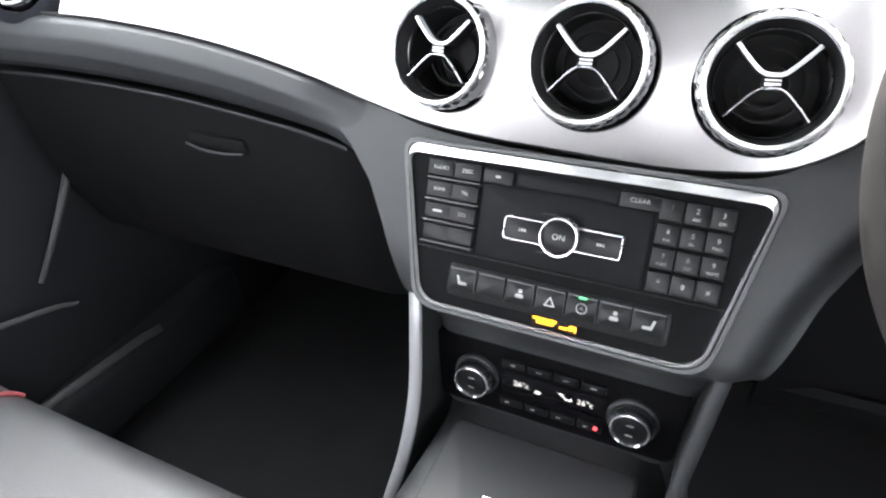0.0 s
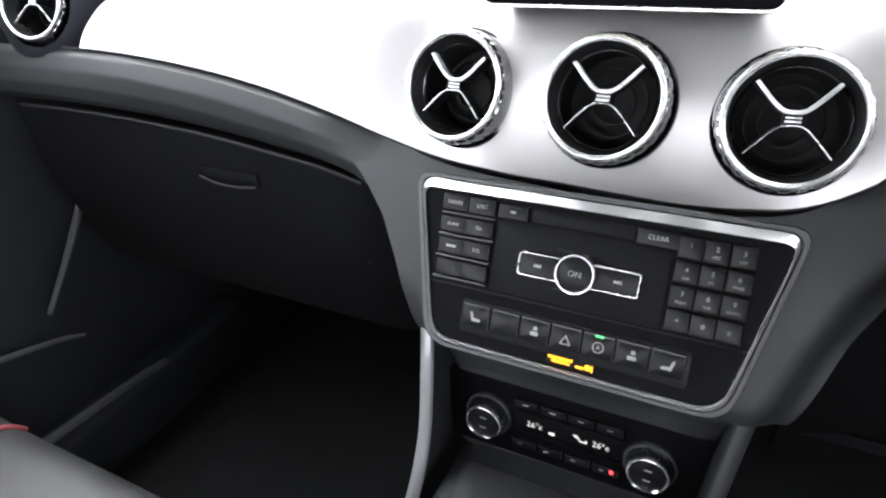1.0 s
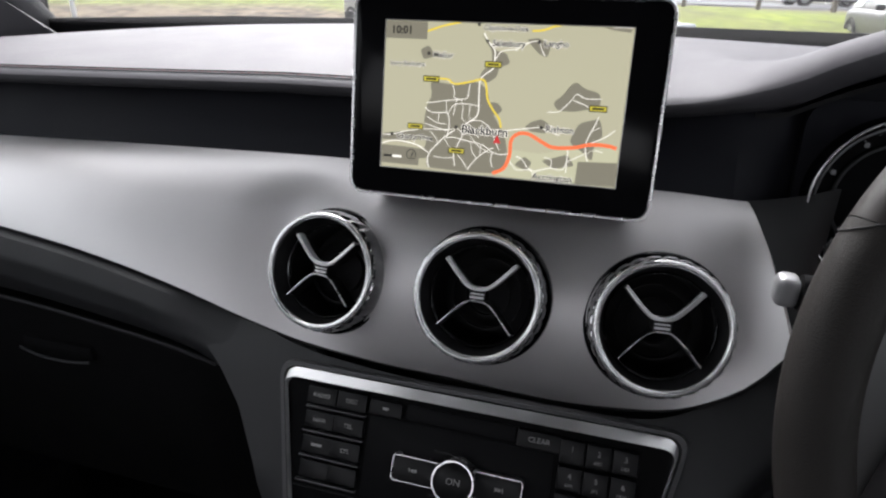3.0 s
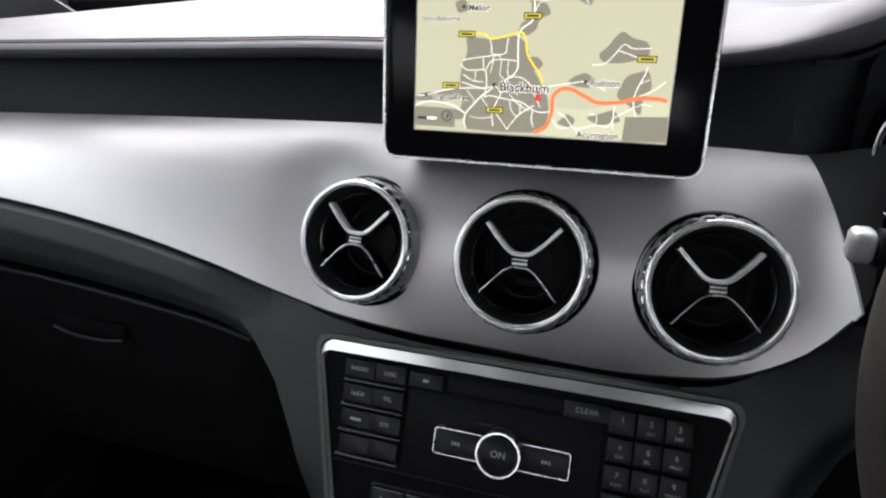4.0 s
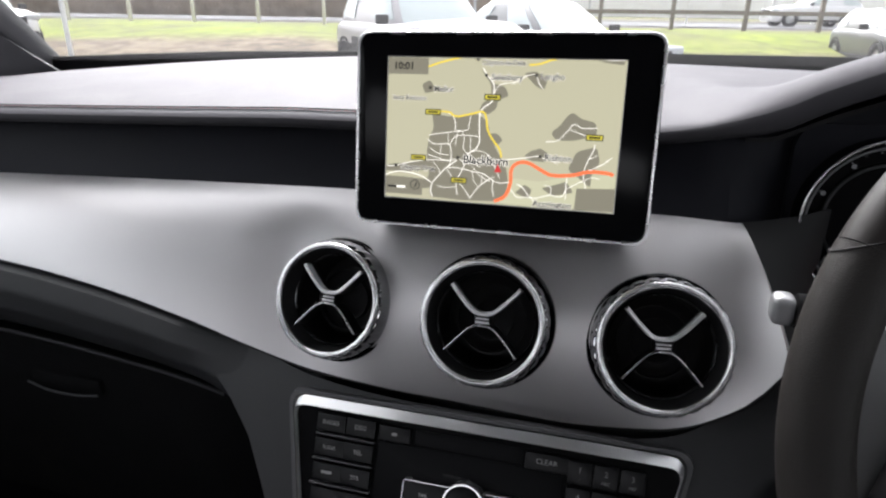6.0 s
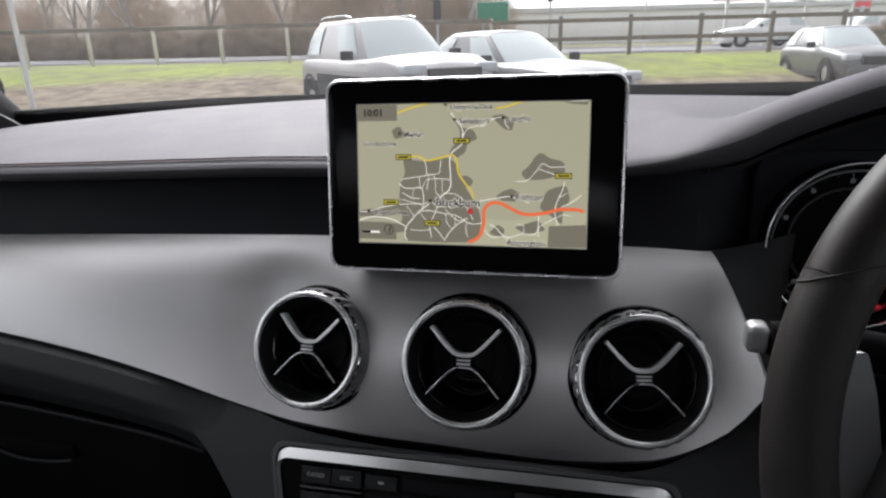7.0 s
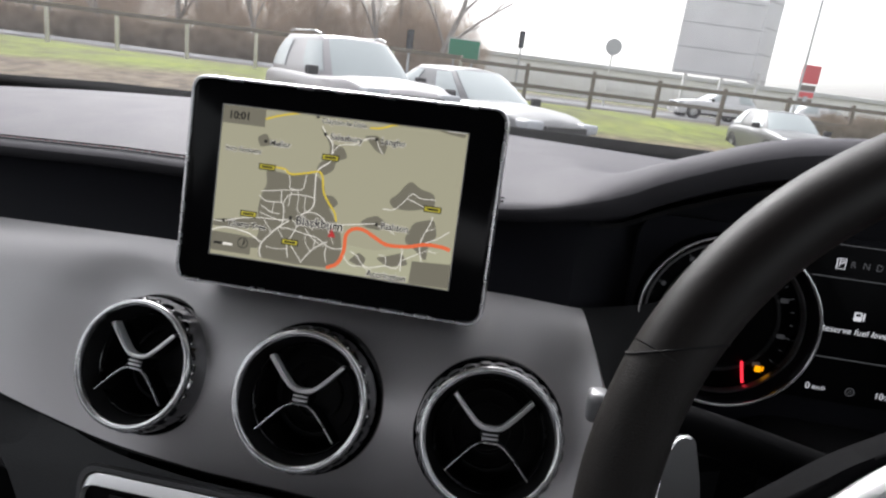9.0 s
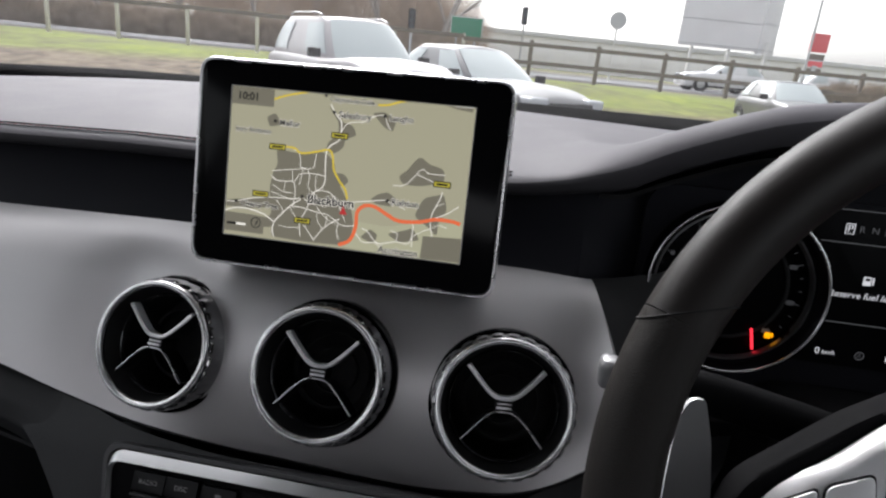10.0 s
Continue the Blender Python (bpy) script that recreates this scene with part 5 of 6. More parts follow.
# unseen black sheet at the windscreen's head, added to keep sky off the fascia
patch_bm = grid(steps(-0.23, 0.17, 13), steps(0.62, 0.985, 9), lambda x, k: (x, lerp(0.495 - 0.03 * (x / 0.7) ** 2, -0.12, k) - 0.012 - 0.028 * smooth(0.6, 0.8, k) * (1 - smooth(0.07, 0.16, abs(x - 0.02))), 1.0 + 0.37 * k + 0.02 * math.sin(math.pi * k) - 0.010 - 0.030 * smooth(0.6, 0.8, k) * (1 - smooth(0.07, 0.16, abs(x - 0.02)))))
tagged(part("trim_sky_block", solid(patch_bm, 0.004), RUBBER), "unseen black sheet at the windscreen's head that blocks the sky", "trim", kind="structure")
frit = sweep([Vector((0.80 * u, 0.487 - 0.03 * u * u, table(u, (-1, -0.6, 0, 0.6, 1), (0.997, 1.008, 1.012, 1.010, 0.999)))) for u in steps(-1, 1, 41)], rounded(rect(0.006, 0.024), 0.002, 2))
tagged(part("trim_black_band", frit, VOID), "black band along the windscreen's foot", "trim", kind="structure")

# ---- outside: a car park beside a road ----
UPV = Vector((0.01777, -0.002, 0.99984))
OUT = Matrix(((0.98273, -0.1842, 0.01777, 0), (0.18426, 0.98288, -0.002, 0), (-0.01709, 0.00524, 0.99984, 0), (0, 0, 0, 1)))
OUT.translation = Vector((0.0786, -0.3631, 1.0785)) - 1.3 * UPV


def ground_z(x, y):
    bank = 0.62 * smooth(14.5, 22.5, y) * (1 - smooth(300, 500, abs(x)))
    lump = 0.05 * noise.noise(Vector((x * 0.35, y * 0.35, 0))) * smooth(14, 17, y) * (1 - smooth(27, 32, y))
    return bank + lump


def ground_mat():
    m = mat("ground", (0.1, 0.1, 0.1), 0.95)
    nt = m.node_tree
    b = nt.nodes["Principled BSDF"]
    geo = nt.nodes.new("ShaderNodeAttribute")
    geo.attribute_name = "zone"
    sep = nt.nodes.new("ShaderNodeSeparateColor")
    nt.links.new(geo.outputs["Color"], sep.inputs[0])
    co = nt.nodes.new("ShaderNodeTexCoord")

    def noisy(scale, a, c, detail=8):
        n = nt.nodes.new("ShaderNodeTexNoise")
        n.inputs["Scale"].default_value, n.inputs["Detail"].default_value = scale, detail
        nt.links.new(co.outputs["Object"], n.inputs["Vector"])
        r = nt.nodes.new("ShaderNodeValToRGB")
        r.color_ramp.elements[0].position, r.color_ramp.elements[1].position = 0.38, 0.62
        r.color_ramp.elements[0].color, r.color_ramp.elements[1].color = (*a, 1), (*c, 1)
        nt.links.new(n.outputs["Fac"], r.inputs[0])
        return r.outputs[0]

    def mix(f, a, c):
        x = nt.nodes.new("ShaderNodeMix")
        x.data_type = "RGBA"
        nt.links.new(f, x.inputs[0])
        nt.links.new(a, x.inputs[6])
        nt.links.new(c, x.inputs[7])
        return x.outputs[2]

    tarmac = noisy(3.0, (0.05, 0.05, 0.052), (0.08, 0.08, 0.08))
    soil = noisy(2.2, (0.07, 0.05, 0.03), (0.19, 0.145, 0.09))
    grass = mix(noisy(0.35, (0.0, 0.0, 0.0), (1.0, 1.0, 1.0), 4), noisy(1.6, (0.085, 0.095, 0.022), (0.16, 0.175, 0.032)), noisy(2.2, (0.125, 0.165, 0.012), (0.22, 0.265, 0.020)))
    c = mix(sep.outputs[0], tarmac, soil)
    c = mix(sep.outputs[1], c, grass)
    nt.links.new(c, b.inputs["Base Color"])
    return m


def make_ground():
    xs = [-600, -300, -150, -90, -60] + steps(-44, 44, 89) + [60, 90, 150, 300, 600]
    ys = [-600, -200, -60, -20, -5] + steps(2, 44, 85) + [55, 75, 100, 150, 300, 700]
    bm = grid(xs, ys, lambda x, y: (x, y, ground_z(x, y)))
    me = as_mesh("ground", bm, ground_mat(), 60)
    layer = me.attributes.new("zone", "FLOAT_COLOR", "POINT")
    for i, v in enumerate(me.vertices):
        x, y = v.co.x, v.co.y
        n = noise.noise(Vector((x * 0.22, y * 0.3, 3.0)))
        soil = smooth(14.2, 14.8, y) * (1 - smooth(27.5, 28.2, y))
        grass = smooth(17.2 + 2.5 * n, 20.0 + 2.5 * n, y) * (1 - smooth(26.8, 27.6, y))
        if y > 44:
            soil, grass = smooth(44, 60, y), 0.5 * smooth(44, 60, y)
        layer.data[i].color = (soil, grass, 0, 1)
    ob = new("ground", me)
    ob.matrix_basis = OUT
    return tagged(ob, "tarmac car park with a soil and grass bank", "ground", kind="structure")


make_ground()
CONCRETE = mat("pale_concrete", (0.58, 0.55, 0.50), 0.85, vary=0.15, vary_scale=3, grain=0.3, grain_scale=60)
RAIL = mat("weathered_rail", (0.17, 0.145, 0.125), 0.8, vary=0.2, vary_scale=4)
WHITEPOST = mat("white_post", (0.72, 0.72, 0.70), 0.6, vary=0.08, vary_scale=5)
GREENSIGN = mat("green_sign", (0.02, 0.22, 0.12), 0.4, vary=0.05)
BLUESIGN = mat("blue_sign", (0.03, 0.25, 0.55), 0.4, vary=0.05)
REDSIGN = mat("red_sign", (0.70, 0.10, 0.11), 0.4, vary=0.05)
GREYMETAL = mat("grey_metal", (0.50, 0.51, 0.52), 0.5, metal=0.2, vary=0.08)
BARK = mat("bark", (0.40, 0.37, 0.34), 0.9, vary=0.25, vary_scale=3)
TWIG = mat("brown_twigs", (0.46, 0.37, 0.29), 0.95, vary=0.25, vary_scale=1.5)
HEDGE = mat("winter_hedge", (0.38, 0.31, 0.24), 0.95, vary=0.35, vary_scale=1.2)
PALEWALL = mat("pale_cladding", (0.86, 0.86, 0.87), 0.6, vary=0.05, vary_scale=0.6)
DARKGLASS = mat("dark_window", (0.05, 0.06, 0.07), 0.1, vary=0.1)


def o_thing(name, x, y, label, category, group="", turn=0.0, z=None):
    return thing(name, OUT @ at(x, y, ground_z(x, y) if z is None else z) @ Matrix.Rotation(radians(turn), 4, "Z"), label, category, group)


# a post-and-rail fence along the top of the bank
fence = o_thing("fence", 0, 25.2, "weathered post and rail fence on the bank", "fence", z=0.0)
post_me = as_mesh("post", box((0.12, 0.12, 1.5), (0, 0, 0.70), 0.012), CONCRETE)
dark_post_me = as_mesh("post", box((0.14, 0.14, 1.5), (0, 0, 0.70), 0.012), RAIL)
rail_me = as_mesh("rail", box((2.62, 0.06, 0.15), (1.31, -0.07, 0), 0.008), RAIL)
for i in range(-9, 11):
    x = -14.75 + 2.62 * i + 2.62 * 5
    slope = 2.15 - 0.012 * (x + 14)
    for me, dz in ((post_me, ground_z(x, 25.2)),):
        p = part("post", me if x < 2 else dark_post_me, CONCRETE, fence, "", True)
        p.matrix_basis = at(x, 0, dz) @ Matrix.Diagonal((1, 1, 1.0, 1))
    for h in (1.28, 0.62) if x > 0 else (1.36,):
        r = part("rail", rail_me, RAIL, fence, "", True)
        r.matrix_basis = at(x, 0, ground_z(x, 25.2) + h)
road_top = part("road", grid(steps(-60, 60, 13), steps(0, 1, 4), lambda x, k: (x, 29.5 + 7 * k, 0.655 + 0.03 * k)), mat("grey_road", (0.17, 0.17, 0.18), 0.85, vary=0.12, vary_scale=1.0, grain=0.2, grain_scale=30))
road_top.matrix_basis = OUT
tagged(road_top, "grey road behind the fence", "road", kind="structure")


def tuft(n, spread, size, seed, thin=0.016):
    """Many crossed twigs in a dome: for bushes and hedges."""
    rng = random.Random(seed)
    vs, fs = [], []
    for _ in range(n):
        ang, rad = rng.uniform(0, 2 * math.pi), math.sqrt(rng.random())
        lump = 0.8 + 0.25 * math.sin(3 * ang + seed) * math.cos(5 * rad)
        p = Vector((rad * math.cos(ang) * spread[0], rad * math.sin(ang) * spread[1], spread[2] * lump * math.sqrt(1 - 0.8 * rad * rad) * rng.random() ** 0.8))
        d = Vector((rng.gauss(0, 0.5), rng.gauss(0, 0.5), rng.uniform(0.2, 1.2))).normalized()
        l, w = size * rng.uniform(0.5, 1.5), size * thin
        s = d.cross(Vector((rng.random(), rng.random(), 0.1))).normalized() * w
        q = d.cross(s).normalized() * w
        b = len(vs)
        vs += [p + s, p - s * 0.5 + q, p - s * 0.5 - q, p + d * l]
        fs += [(b, b + 1, b + 3), (b + 1, b + 2, b + 3), (b + 2, b, b + 3)]
    me = bpy.data.meshes.new("twigs")
    me.from_pydata([tuple(v) for v in vs], [], fs)
    return me


def bare_tree(x, y, height, seed, thick=0.16):
    rng = random.Random(seed)
    t = o_thing("bare_tree", x, y, "leafless winter tree with thin upright branches", "tree", "trees along the road")
    trunk_bms, twig_bms = [], []

    def limb(p, d, l, r, level):
        pts = [p]
        for k in range(4):
            d = (d + Vector((rng.gauss(0, 0.12), rng.gauss(0, 0.12), 0.06))).normalized()
            pts.append(pts[-1] + d * l / 4)
        bm = sweep(pts, circle(r, 6 if level < 2 else 3), up=(0.3, 1, 0.1), sizes=steps(1.0, 0.55, 5))
        (trunk_bms if level == 0 else twig_bms).append(bm)
        if level < 4:
            for k in range(5 if level == 0 else 4):
                q = pts[1 + k % 4] if level == 0 else pts[1 + k % 4]
                side = Vector((rng.gauss(0, 1), rng.gauss(0, 1), 0)).normalized()
                limb(q, (d * 0.9 + side * rng.uniform(0.4, 0.8)).normalized(), l * rng.uniform(0.45, 0.7), r * 0.5, level + 1)

    limb(Vector((0, 0, -0.1)), Vector((rng.gauss(0, 0.05), 0, 1)), height * 0.62, thick, 0)
    part("trunk", join(*trunk_bms), BARK, t, "", True)
    part("crown", join(*twig_bms), BARK, t, "bare branches and twigs", True)
    return t


rng = random.Random(11)
for i in range(16):
    bare_tree(-34 + 2.3 * i + rng.uniform(-0.8, 0.8), 41 + rng.uniform(-2, 6), rng.uniform(10, 16), 40 + i, rng.uniform(0.13, 0.24))
tuft_big = tuft(4200, (3.2, 1.6, 5.8), 1.2, 5, 0.0065)
tuft_big.materials.append(TWIG)
for i, (x, y, s) in enumerate(((-30, 43, 0.8), (-22, 44, 0.75), (-14, 43, 1.0), (-9, 43, 1.15), (-5, 44, 1.25), (-1, 44, 1.2), (1.2, 45, 1.0))):
    b = o_thing("bush", x, y, "brown leafless thicket beyond the road", "bush", "thickets beyond the road", turn=50 * i)
    ob = tagged(part("twigs", tuft_big, TWIG, b, "", True), kind="stuff")
    ob.scale = (s, s, s)
for i in range(8):
    b = o_thing("bush", -44 + 6.0 * i + rng.uniform(-1, 1), 50 + rng.uniform(0, 6), "tall brown leafless thicket behind the trees", "bush", "thickets beyond the road", turn=37 * i)
    ob = tagged(part("twigs", tuft_big, TWIG, b, "", True), kind="stuff")
    k = rng.uniform(1.3, 1.75)
    ob.scale = (k, k, k)
hedge_me = tuft(14000, (3.6, 0.9, 1.5), 0.5, 9, 0.025)
hedge_me.materials.append(HEDGE)
for i, (x, y, s) in enumerate([(-36 + 5.2 * k, 38.5, 1.0) for k in range(8)] + [(17.5, 25.5, 0.72), (22.0, 26.0, 0.8), (27.0, 26.0, 0.8)]):
    b = o_thing("hedge", x, y, "brown winter hedge beside the road", "hedge", "winter hedges", turn=0)
    ob = tagged(part("twigs", hedge_me, HEDGE, b, "", True), kind="stuff")
    ob.scale = (s, s, s)

# signs and lights
sg = o_thing("direction_sign", 1.42, 35, "green road direction sign on two posts", "road sign")
part("board", box((1.72, 0.05, 1.05), (0, 0, 2.05), 0.01), GREENSIGN, sg, "", True)
part("border", ring_frame(rect(1.70, 1.03), rect(1.62, 0.95), 0, 0.006, m=at(0, -0.026, 2.05) @ Matrix.Rotation(radians(90), 4, "X")), WHITEPOST, sg, "", True)
for x in (-0.5, 0.5):
    part("post", box((0.08, 0.08, 2.5), (x, 0.07, 1.25), 0.01), GREYMETAL, sg, "", True)


def traffic_light(x, y, top, label):
    t = o_thing("traffic_light", x, y, label, "traffic light", "traffic lights")
    z = top - ground_z(x, y)
    part("pole", lathe([(0.06, 0), (0.06, z - 1.0), (0.055, z - 0.9)], 14), GREYMETAL, t, "", True)
    part("head", box((0.34, 0.22, 1.0), (0, 0, z - 0.5), 0.03), RUBBER, t, "black signal head", True)
    for k in range(3):
        part("lens", lathe([(0.11, 0.0), (0.10, 0.02), (0.0, 0.03)], 16, at(0, -0.11, z - 0.20 - 0.3 * k) @ Matrix.Rotation(radians(90), 4, "X")), DARKGLASS, t, "", True)


traffic_light(5.04, 40, 4.35, "black traffic light head on a thin pole")
traffic_light(-1.36, 32, 3.15, "black traffic light head beside the road")
rs = o_thing("round_sign", 9.37, 35, "grey back of a round road sign on a post", "road sign")
part("disc", lathe([(0.0, 0.02), (0.43, 0.02), (0.44, 0.0), (0.43, -0.02), (0.0, -0.02)], 28, at(0, 0, 3.15) @ Matrix.Rotation(radians(90), 4, "X")), GREYMETAL, rs, "", True)
part("post", lathe([(0.045, 0), (0.045, 3.4)], 12, at(0, 0.06, 0)), WHITEPOST, rs, "", True)
HOARDING = mat("hoarding_back", (0.86, 0.86, 0.87), 0.7, vary=0.08, vary_scale=0.6)
bb = o_thing("billboard", 20.0, 45, "large pale grey advertising hoarding on poles", "billboard")
part("board", box((5.5, 0.25, 5.3), (-0.9, 0, 5.4), 0.03), HOARDING, bb, "", True)
for k in range(4):
    part("rail", box((5.52, 0.04, 0.07), (-0.9, -0.14, 2.9 + 1.6 * k), 0.01), GREYMETAL, bb, "", True)
wing = at(1.88, 0.05, 0) @ Matrix.Rotation(radians(42), 4, "Z")
part("side_board", box((2.7, 0.25, 5.9), (1.35, 0, 5.6), 0.03, m=wing), HOARDING, bb, "second face turned away", True)
for k in range(4):
    part("rail", box((2.72, 0.04, 0.07), (1.36, -0.14, 2.9 + 1.75 * k), 0.01, m=wing), GREYMETAL, bb, "", True)
for x in (-2.6, 0, 2.6):
    part("post", box((0.2, 0.2, 4.0), (x, 0.1, 1.4), 0.02), WHITEPOST, bb, "", True)
lp = o_thing("street_lamp", 17.05, 30, "tall thin grey street lamp post", "street lamp")
part("pole", lathe([(0.09, 0), (0.08, 1.2), (0.055, 1.3), (0.045, 8.0)], 14), GREYMETAL, lp, "", True)
part("arm", sweep([Vector((0, 0, 7.9)), Vector((-0.3, 0, 8.15)), Vector((-1.2, 0, 8.25))], circle(0.035, 8), up=(0, 1, 0)), GREYMETAL, lp, "", True)
part("lantern", box((0.6, 0.2, 0.12), (-1.4, 0, 8.22), 0.03), GREYMETAL, lp, "", True)
rt = o_thing("totem_sign", 20.3, 35, "red and dark totem sign beside the road", "sign")
part("post", box((0.25, 0.2, 2.0), (0, 0, 0.9), 0.02), GREYMETAL, rt, "", True)
part("top_panel", box((0.95, 0.18, 0.95), (0, 0, 3.05), 0.03), REDSIGN, rt, "red top panel", True)
for k in range(4):
    part("lower_panel", box((0.85, 0.16, 0.30), (0, 0, 1.25 + 0.36 * k), 0.02), REDSIGN if k % 2 == 0 else RAIL, rt, "", True)
bs = o_thing("parking_sign", -9.75, 14, "blue parking sign on a white post", "sign")
part("post", lathe([(0.055, 0), (0.05, 2.75)], 14), WHITEPOST, bs, "", True)
part("board", box((0.55, 0.03, 0.35), (0, -0.07, 2.55), 0.01), BLUESIGN, bs, "", True)
part("bar", box((0.35, 0.004, 0.05), (0, -0.087, 2.58)), WHITEPOST, bs, "", True)

# far buildings and hills
hall = o_thing("warehouse", 30, 70, "long low white warehouse far beyond the road", "building", z=0.6)
part("wall", box((70, 12, 3.2), (0, 6, 1.6), 0.05), PALEWALL, hall, "", True)
part("roof", box((70.6, 12.6, 0.5), (0, 6, 3.45), 0.1), mat("grey_roof", (0.62, 0.63, 0.65), 0.7, vary=0.1), hall, "grey metal roof", True)
for k in range(16):
    part("window", box((2.6, 0.1, 0.9), (-32 + 4.2 * k, -0.03, 1.6), 0.02), PALEWALL, hall, "", True)
hill_me = as_mesh("backdrop_hill", grid(steps(-260, 320, 60), steps(0, 1, 5), lambda x, k: (x, 190 + 120 * k, 0.3 + (4.2 + 2.6 * smooth(-50, 200, x) + 1.2 * noise.noise(Vector((x * 0.02, 0, 7)))) * smooth(0, 0.8, k))), mat("misty_hill", (0.22, 0.25, 0.24), 1.0, vary=0.12, vary_scale=0.04))
hill = new("backdrop_hill", hill_me)
hill.matrix_basis = OUT
tagged(hill, "low misty hill on the skyline", "hill", kind="structure")

# ---- parked cars ----
TYRE = mat("tyre", (0.018, 0.018, 0.019), 0.85, vary=0.2)
ALLOY = mat("alloy_wheel", (0.45, 0.46, 0.47), 0.35, metal=0.8, vary=0.08)
# opaque panes: the sky's pale reflection is put into the base colour
SKYGLASS = mat("sky_pale_glass", (0.50, 0.55, 0.56), 0.08)
LAMPGLASS = mat("lamp_glass", (0.55, 0.57, 0.6), 0.12, vary=0.05)


def make_car(name, m, label, paint, length, width, height, belt, nose, roof, suv=False, lower=None):
    """Local y points to the car's front. roof: where the windscreen's foot, its head, the roof's end and the rear window's foot lie."""
    c = thing(name, m, label, "car", "parked cars")
    L, W = length / 2, width / 2
    ys = (-L, -L + 0.10, -L + 0.35, -L + 0.9, 0.0, roof[0], L - 0.75, L - 0.35, L - 0.12, L)
    ws = (W * 0.70, W * 0.88, W * 0.96, W, W, W, W * 0.97, W * 0.90, W * 0.78, W * 0.58)
    deck = (belt - 0.30, belt - 0.06, belt, belt + 0.03, belt + 0.02, belt + 0.02, nose + 0.05, nose - 0.03, nose - 0.13, nose - 0.30)
    low = 0.30 if suv else 0.20

    def body_pt(y, a):
        w, d = flowing(y, ys, ws), flowing(y, ys, deck)
        prof_k = (0.0, 0.12, 0.2, 0.35, 0.55, 0.68, 0.78, 0.87, 1.0)
        k = abs(a)
        x = flowing(k, prof_k, (0.0, 0.80, 0.90, 0.975, 1.0, 0.985, 0.93, 0.76, 0.0))
        z = flowing(k, prof_k, (low, low, low + 0.05, 0.42 * d + 0.06, 0.66 * d + 0.05, d - 0.14, d - 0.055, d - 0.012, d + 0.035))
        return (math.copysign(x * w, a) if a else 0.0, y, z)

    ss = steps(0, 1, 34)
    ring = [-a for a in ss[::-1]][:-1] + ss
    bm = grid(steps(-L, L, 60), ring, body_pt)
    for e in (-L, L):
        vs = [v for v in bm.verts if abs(v.co.y - e) < 1e-6]
        vs.sort(key=lambda v: math.atan2(v.co.z - 0.5, v.co.x))
        try:
            bm.faces.new(vs)
        except ValueError:
            pass
    bmesh.ops.remove_doubles(bm, verts=bm.verts, dist=0.001)
    body = part("body", bm, paint, c, "", True, 60)
    if lower:
        part("lower_skin", grid(steps(-L + 0.3, L - 0.3, 40), steps(-0.48, 0.48, 36), lambda y, a: tuple(p * q for p, q in zip(body_pt(y, a), (1.012, 1.0, 1.0)))), lower, c, "dark skin over the lower body", True)
    y0, y1, y2, y3 = roof
    wb, wt = W * 0.91, W * 0.68

    def cabin_pt(s, k):
        """s runs round the cabin from the middle of the windscreen; k from the belt to the roof."""
        e = min(k, 1.0)
        bulge = 0.05 * math.sin(math.pi * e)
        f, r = lerp(y0, y1, e) + bulge * 0.6, lerp(y3, y2, e) - bulge
        w = lerp(wb, wt, e ** 1.25) + bulge * 0.35
        mid, half = (f + r) / 2, (f - r) / 2
        ang = 2 * math.pi * s
        cx, cy = math.sin(ang), math.cos(ang)
        px = math.copysign(abs(cx) ** 0.42, cx) * w
        py = math.copysign(abs(cy) ** 0.30, cy) * half
        bow = 0.10 * (1 - (px / w) ** 2) * (1 if cy > 0 else -0.6)
        return Vector((px, mid + py + (bow - 0.10) * (1 if cy > 0 else 0.4), lerp(belt - 0.04, height - 0.05, e) + 0.03 * (1 - (px / w) ** 2) * e))

    def cabin_out(s, k, d):
        a, b = cabin_pt(s + 0.004, k) - cabin_pt(s - 0.004, k), cabin_pt(s, k + 0.02) - cabin_pt(s, k - 0.02)
        return cabin_pt(s, k) + b.cross(a).normalized() * d

    bm = bmesh.new()
    rows = [[bm.verts.new(cabin_pt(i / 96, k)) for i in range(96)] for k in steps(0, 1, 10)]
    top = rows[-1]
    mid = Vector((0, (y1 + y2) / 2, height - 0.02))
    for k in (0.96, 0.86, 0.6, 0.3):
        rows.append([bm.verts.new((mid.x + (v.co.x - mid.x) * k, mid.y + (v.co.y - mid.y) * k, height - 0.05 + 0.03 * (1 - (v.co.x / wt) ** 2) + 0.038 * math.sqrt(1 - k * k))) for v in top])
    for a, b in zip(rows, rows[1:]):
        for i in range(96):
            bm.faces.new((a[i], a[(i + 1) % 96], b[(i + 1) % 96], b[i]))
    bm.faces.new(rows[-1])
    part("cabin", bm, paint, c, "", True, 60)

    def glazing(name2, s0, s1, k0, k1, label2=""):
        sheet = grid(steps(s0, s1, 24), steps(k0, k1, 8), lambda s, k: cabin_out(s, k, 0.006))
        part(name2, solid(sheet, -0.012), SKYGLASS, c, label2, True)

    glazing("windscreen", -0.105, 0.105, 0.06, 0.93, "opaque windscreen with a pale sky reflection in its colour")
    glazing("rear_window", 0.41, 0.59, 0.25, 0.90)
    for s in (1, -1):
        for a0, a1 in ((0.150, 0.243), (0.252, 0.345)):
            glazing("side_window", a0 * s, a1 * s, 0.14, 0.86)
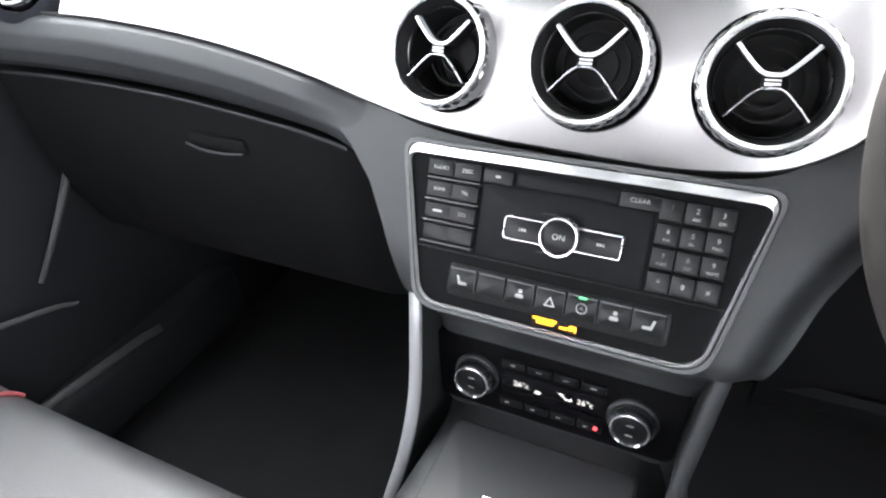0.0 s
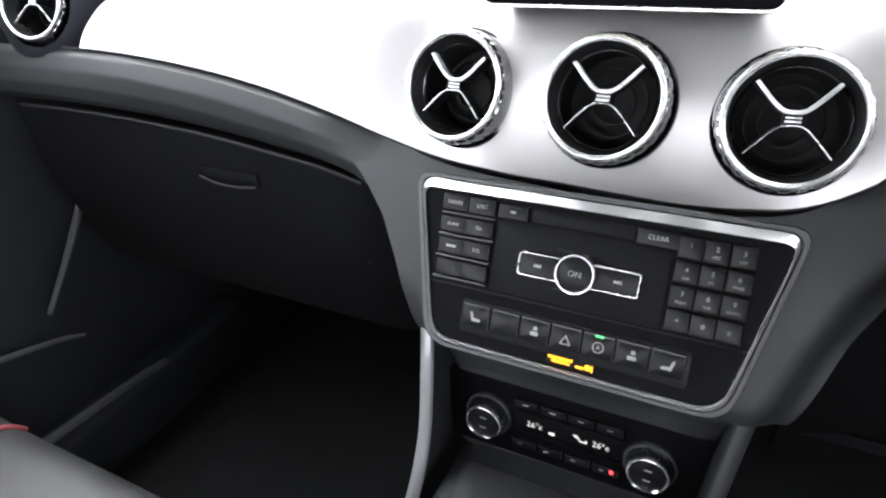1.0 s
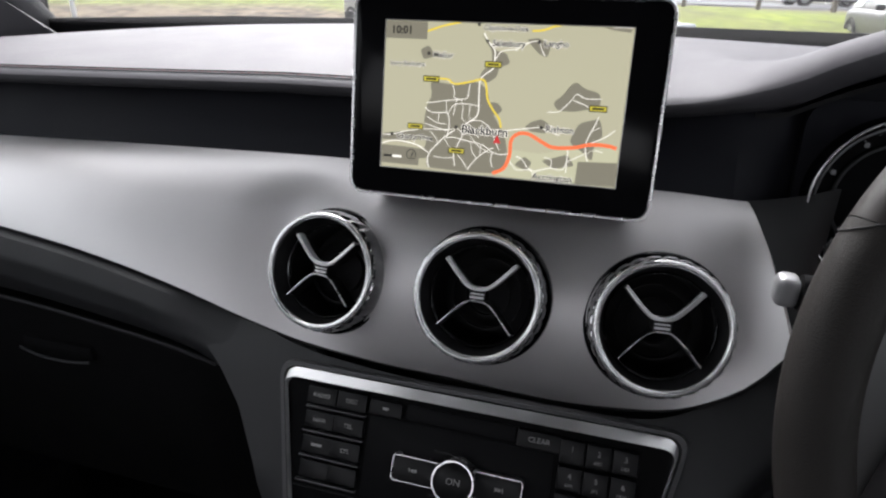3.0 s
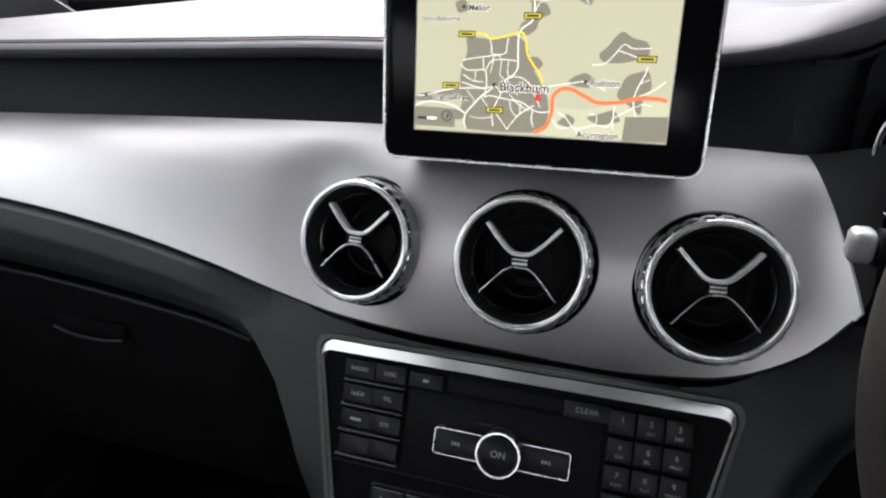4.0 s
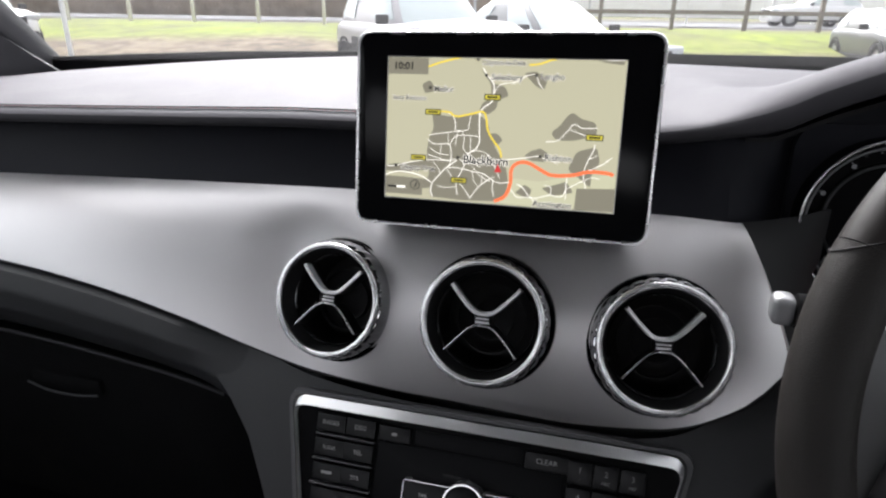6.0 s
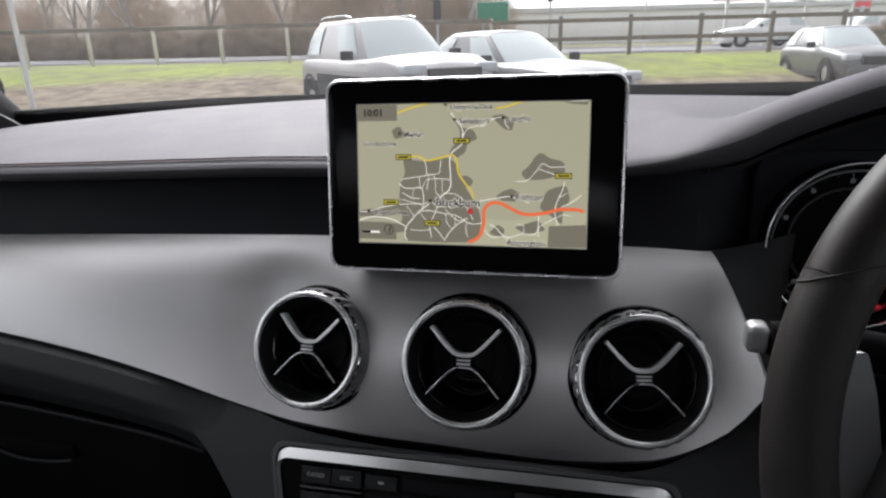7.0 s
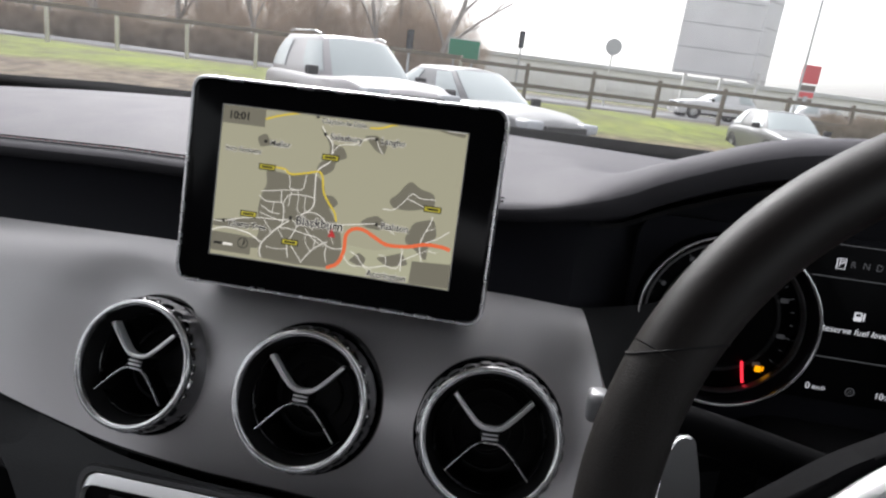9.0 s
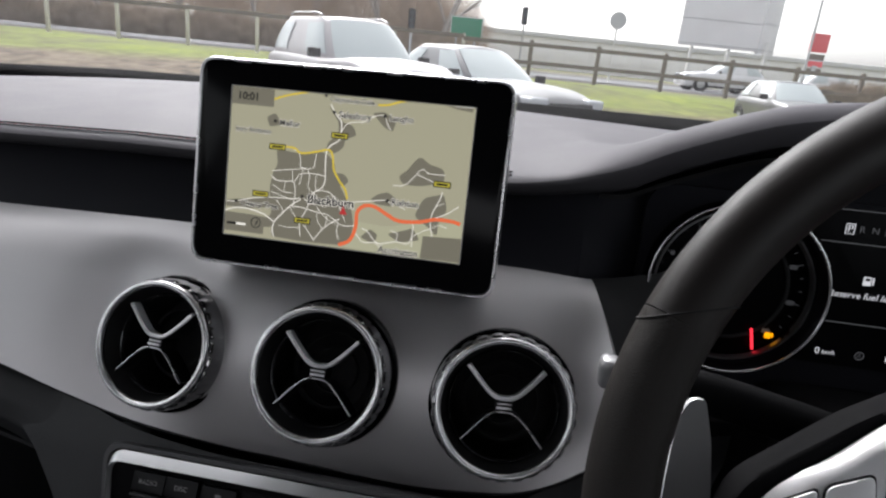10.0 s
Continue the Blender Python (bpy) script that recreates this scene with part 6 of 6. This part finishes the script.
    for s in (-1, 1):
        part("mirror", box((0.20, 0.10, 0.14), ((W + 0.06) * s, y0 - 0.35, belt + 0.06), 0.03, 3), RUBBER, c, "", True)
        for yw in (L - 0.85, -L + 0.80):
            r = 0.36 if suv else 0.32
            tyre = part("wheel", lathe([(r * 0.62, -0.10), (r * 0.92, -0.11), (r, -0.07), (r, 0.07), (r * 0.92, 0.11), (r * 0.62, 0.10)], 28, at((W - 0.10) * s, yw, r) @ Matrix.Rotation(radians(90), 4, "Y")), TYRE, c, "black tyre", True)
            part("rim", lathe([(r * 0.64, -0.09), (r * 0.60, 0.06), (r * 0.2, 0.085), (0.0, 0.085)], 24, at((W - 0.10) * s, yw, r) @ Matrix.Rotation(radians(90 * s), 4, "Y")), ALLOY, tyre, "alloy rim", True)
            part("arch", lathe([(r * 1.16, -0.02), (r * 1.16, 0.02), (r * 1.02, 0.02), (r * 1.02, -0.02)], 28, at((W - 0.012) * s, yw, r) @ Matrix.Rotation(radians(90), 4, "Y")), RUBBER, c, "", True)
        part("headlight", box((0.36, 0.30, 0.15), (W * 0.66 * s, L - 0.22, nose - 0.14), 0.05, 3), LAMPGLASS, c, "clear headlight", True)
        # on suv bodies a tall dark sill paints the flank's shaded lower half
        part("sill", box((0.05, length * 0.46, 0.50 if suv else 0.10), ((W - 0.015) * s, 0, low + (0.25 if suv else 0.06)), 0.02), lower or RUBBER, c, "", True)
    part("grille", box((W * 0.95, 0.10, 0.20), (0, L - 0.03, nose - 0.22), 0.03), RUBBER, c, "black grille", True)
    part("bumper", box((W * 1.5, 0.20, 0.22), (0, L - 0.10, low + 0.16), 0.06, 3), lower or paint, c, "", True)
    plate_ob = part("number_plate", box((0.52, 0.02, 0.11), (0, L + 0.03, low + 0.20), 0.004), WHITEPOST, c, "white number plate", True)
    part("bar", box((0.40, 0.004, 0.05), (0, L + 0.042, low + 0.20)), RUBBER, plate_ob, "", True)
    if suv:
        for s in (-1, 1):
            part("roof_rail", sweep([Vector((wt * 0.95 * s, y1 - 0.25, height - 0.01)), Vector((wt * 0.97 * s, y1 - 0.5, height + 0.035)), Vector((wt * 0.97 * s, y2 + 0.4, height + 0.035)), Vector((wt * 0.95 * s, y2 + 0.2, height - 0.01))], circle(0.014, 8), up=(1, 0, 0)), ALLOY, c, "", True)
    return c


WHITEPAINT = mat("white_paint", (0.74, 0.74, 0.75), 0.22, vary=0.03, coat=0.6)
GREYPAINT = mat("graphite_paint", (0.11, 0.113, 0.116), 0.35, metal=0.1, coat=0.3)
SILVERPAINT = mat("silver_paint", (0.36, 0.345, 0.355), 0.35, metal=0.1, coat=0.3)
PALEPAINT = mat("pale_silver_paint", (0.15, 0.152, 0.16), 0.35, metal=0.1, coat=0.3)


def car_at(x, y, heading):
    """heading: degrees by which the front turns from facing the viewer to the right."""
    return OUT @ at(x, y, 0) @ Matrix.Rotation(radians(180 + heading), 4, "Z")


make_car("suv", car_at(-1.35, 11.2, 32), "silver-white sport utility car parked nose out", SILVERPAINT, 4.55, 1.86, 1.70, 1.05, 1.06, (0.95, 0.20, -1.75, -2.15), True, RUBBER)
make_car("saloon_car", car_at(0.85, 11.6, 34), "grey silver saloon car parked beside the sport utility car", PALEPAINT, 4.65, 1.82, 1.45, 0.93, 0.86, (0.85, 0.02, -1.15, -1.85))
make_car("hatchback", car_at(9.9, 17.6, -6), "grey hatchback parked in front of the grass", GREYPAINT, 4.25, 1.80, 1.44, 0.93, 0.86, (0.80, 0.05, -1.45, -2.0))
make_car("van", car_at(-14.6, 17.0, 60), "white van parked at the edge of the car park", WHITEPAINT, 4.8, 1.9, 1.85, 1.10, 1.05, (1.3, 0.6, -2.2, -2.35), True, RUBBER)
# traffic and parked cars beyond the fence
road_car = make_car("hatchback", OUT @ at(14.6, 33.2, 0.67) @ Matrix.Rotation(radians(90), 4, "Z"), "white hatchback on the road behind the fence", WHITEPAINT, 4.25, 1.80, 1.44, 0.93, 0.86, (0.80, 0.05, -1.45, -2.0))
for x, y, turn in ((21.5, 34.4, 268),):
    tagged(copy_thing(road_car, OUT @ at(x, y, 0.67) @ Matrix.Rotation(radians(turn), 4, "Z")), "white hatchback on the road behind the fence", "car", "cars on the road")
tagged(road_car, "white hatchback on the road behind the fence", "car", "cars on the road")
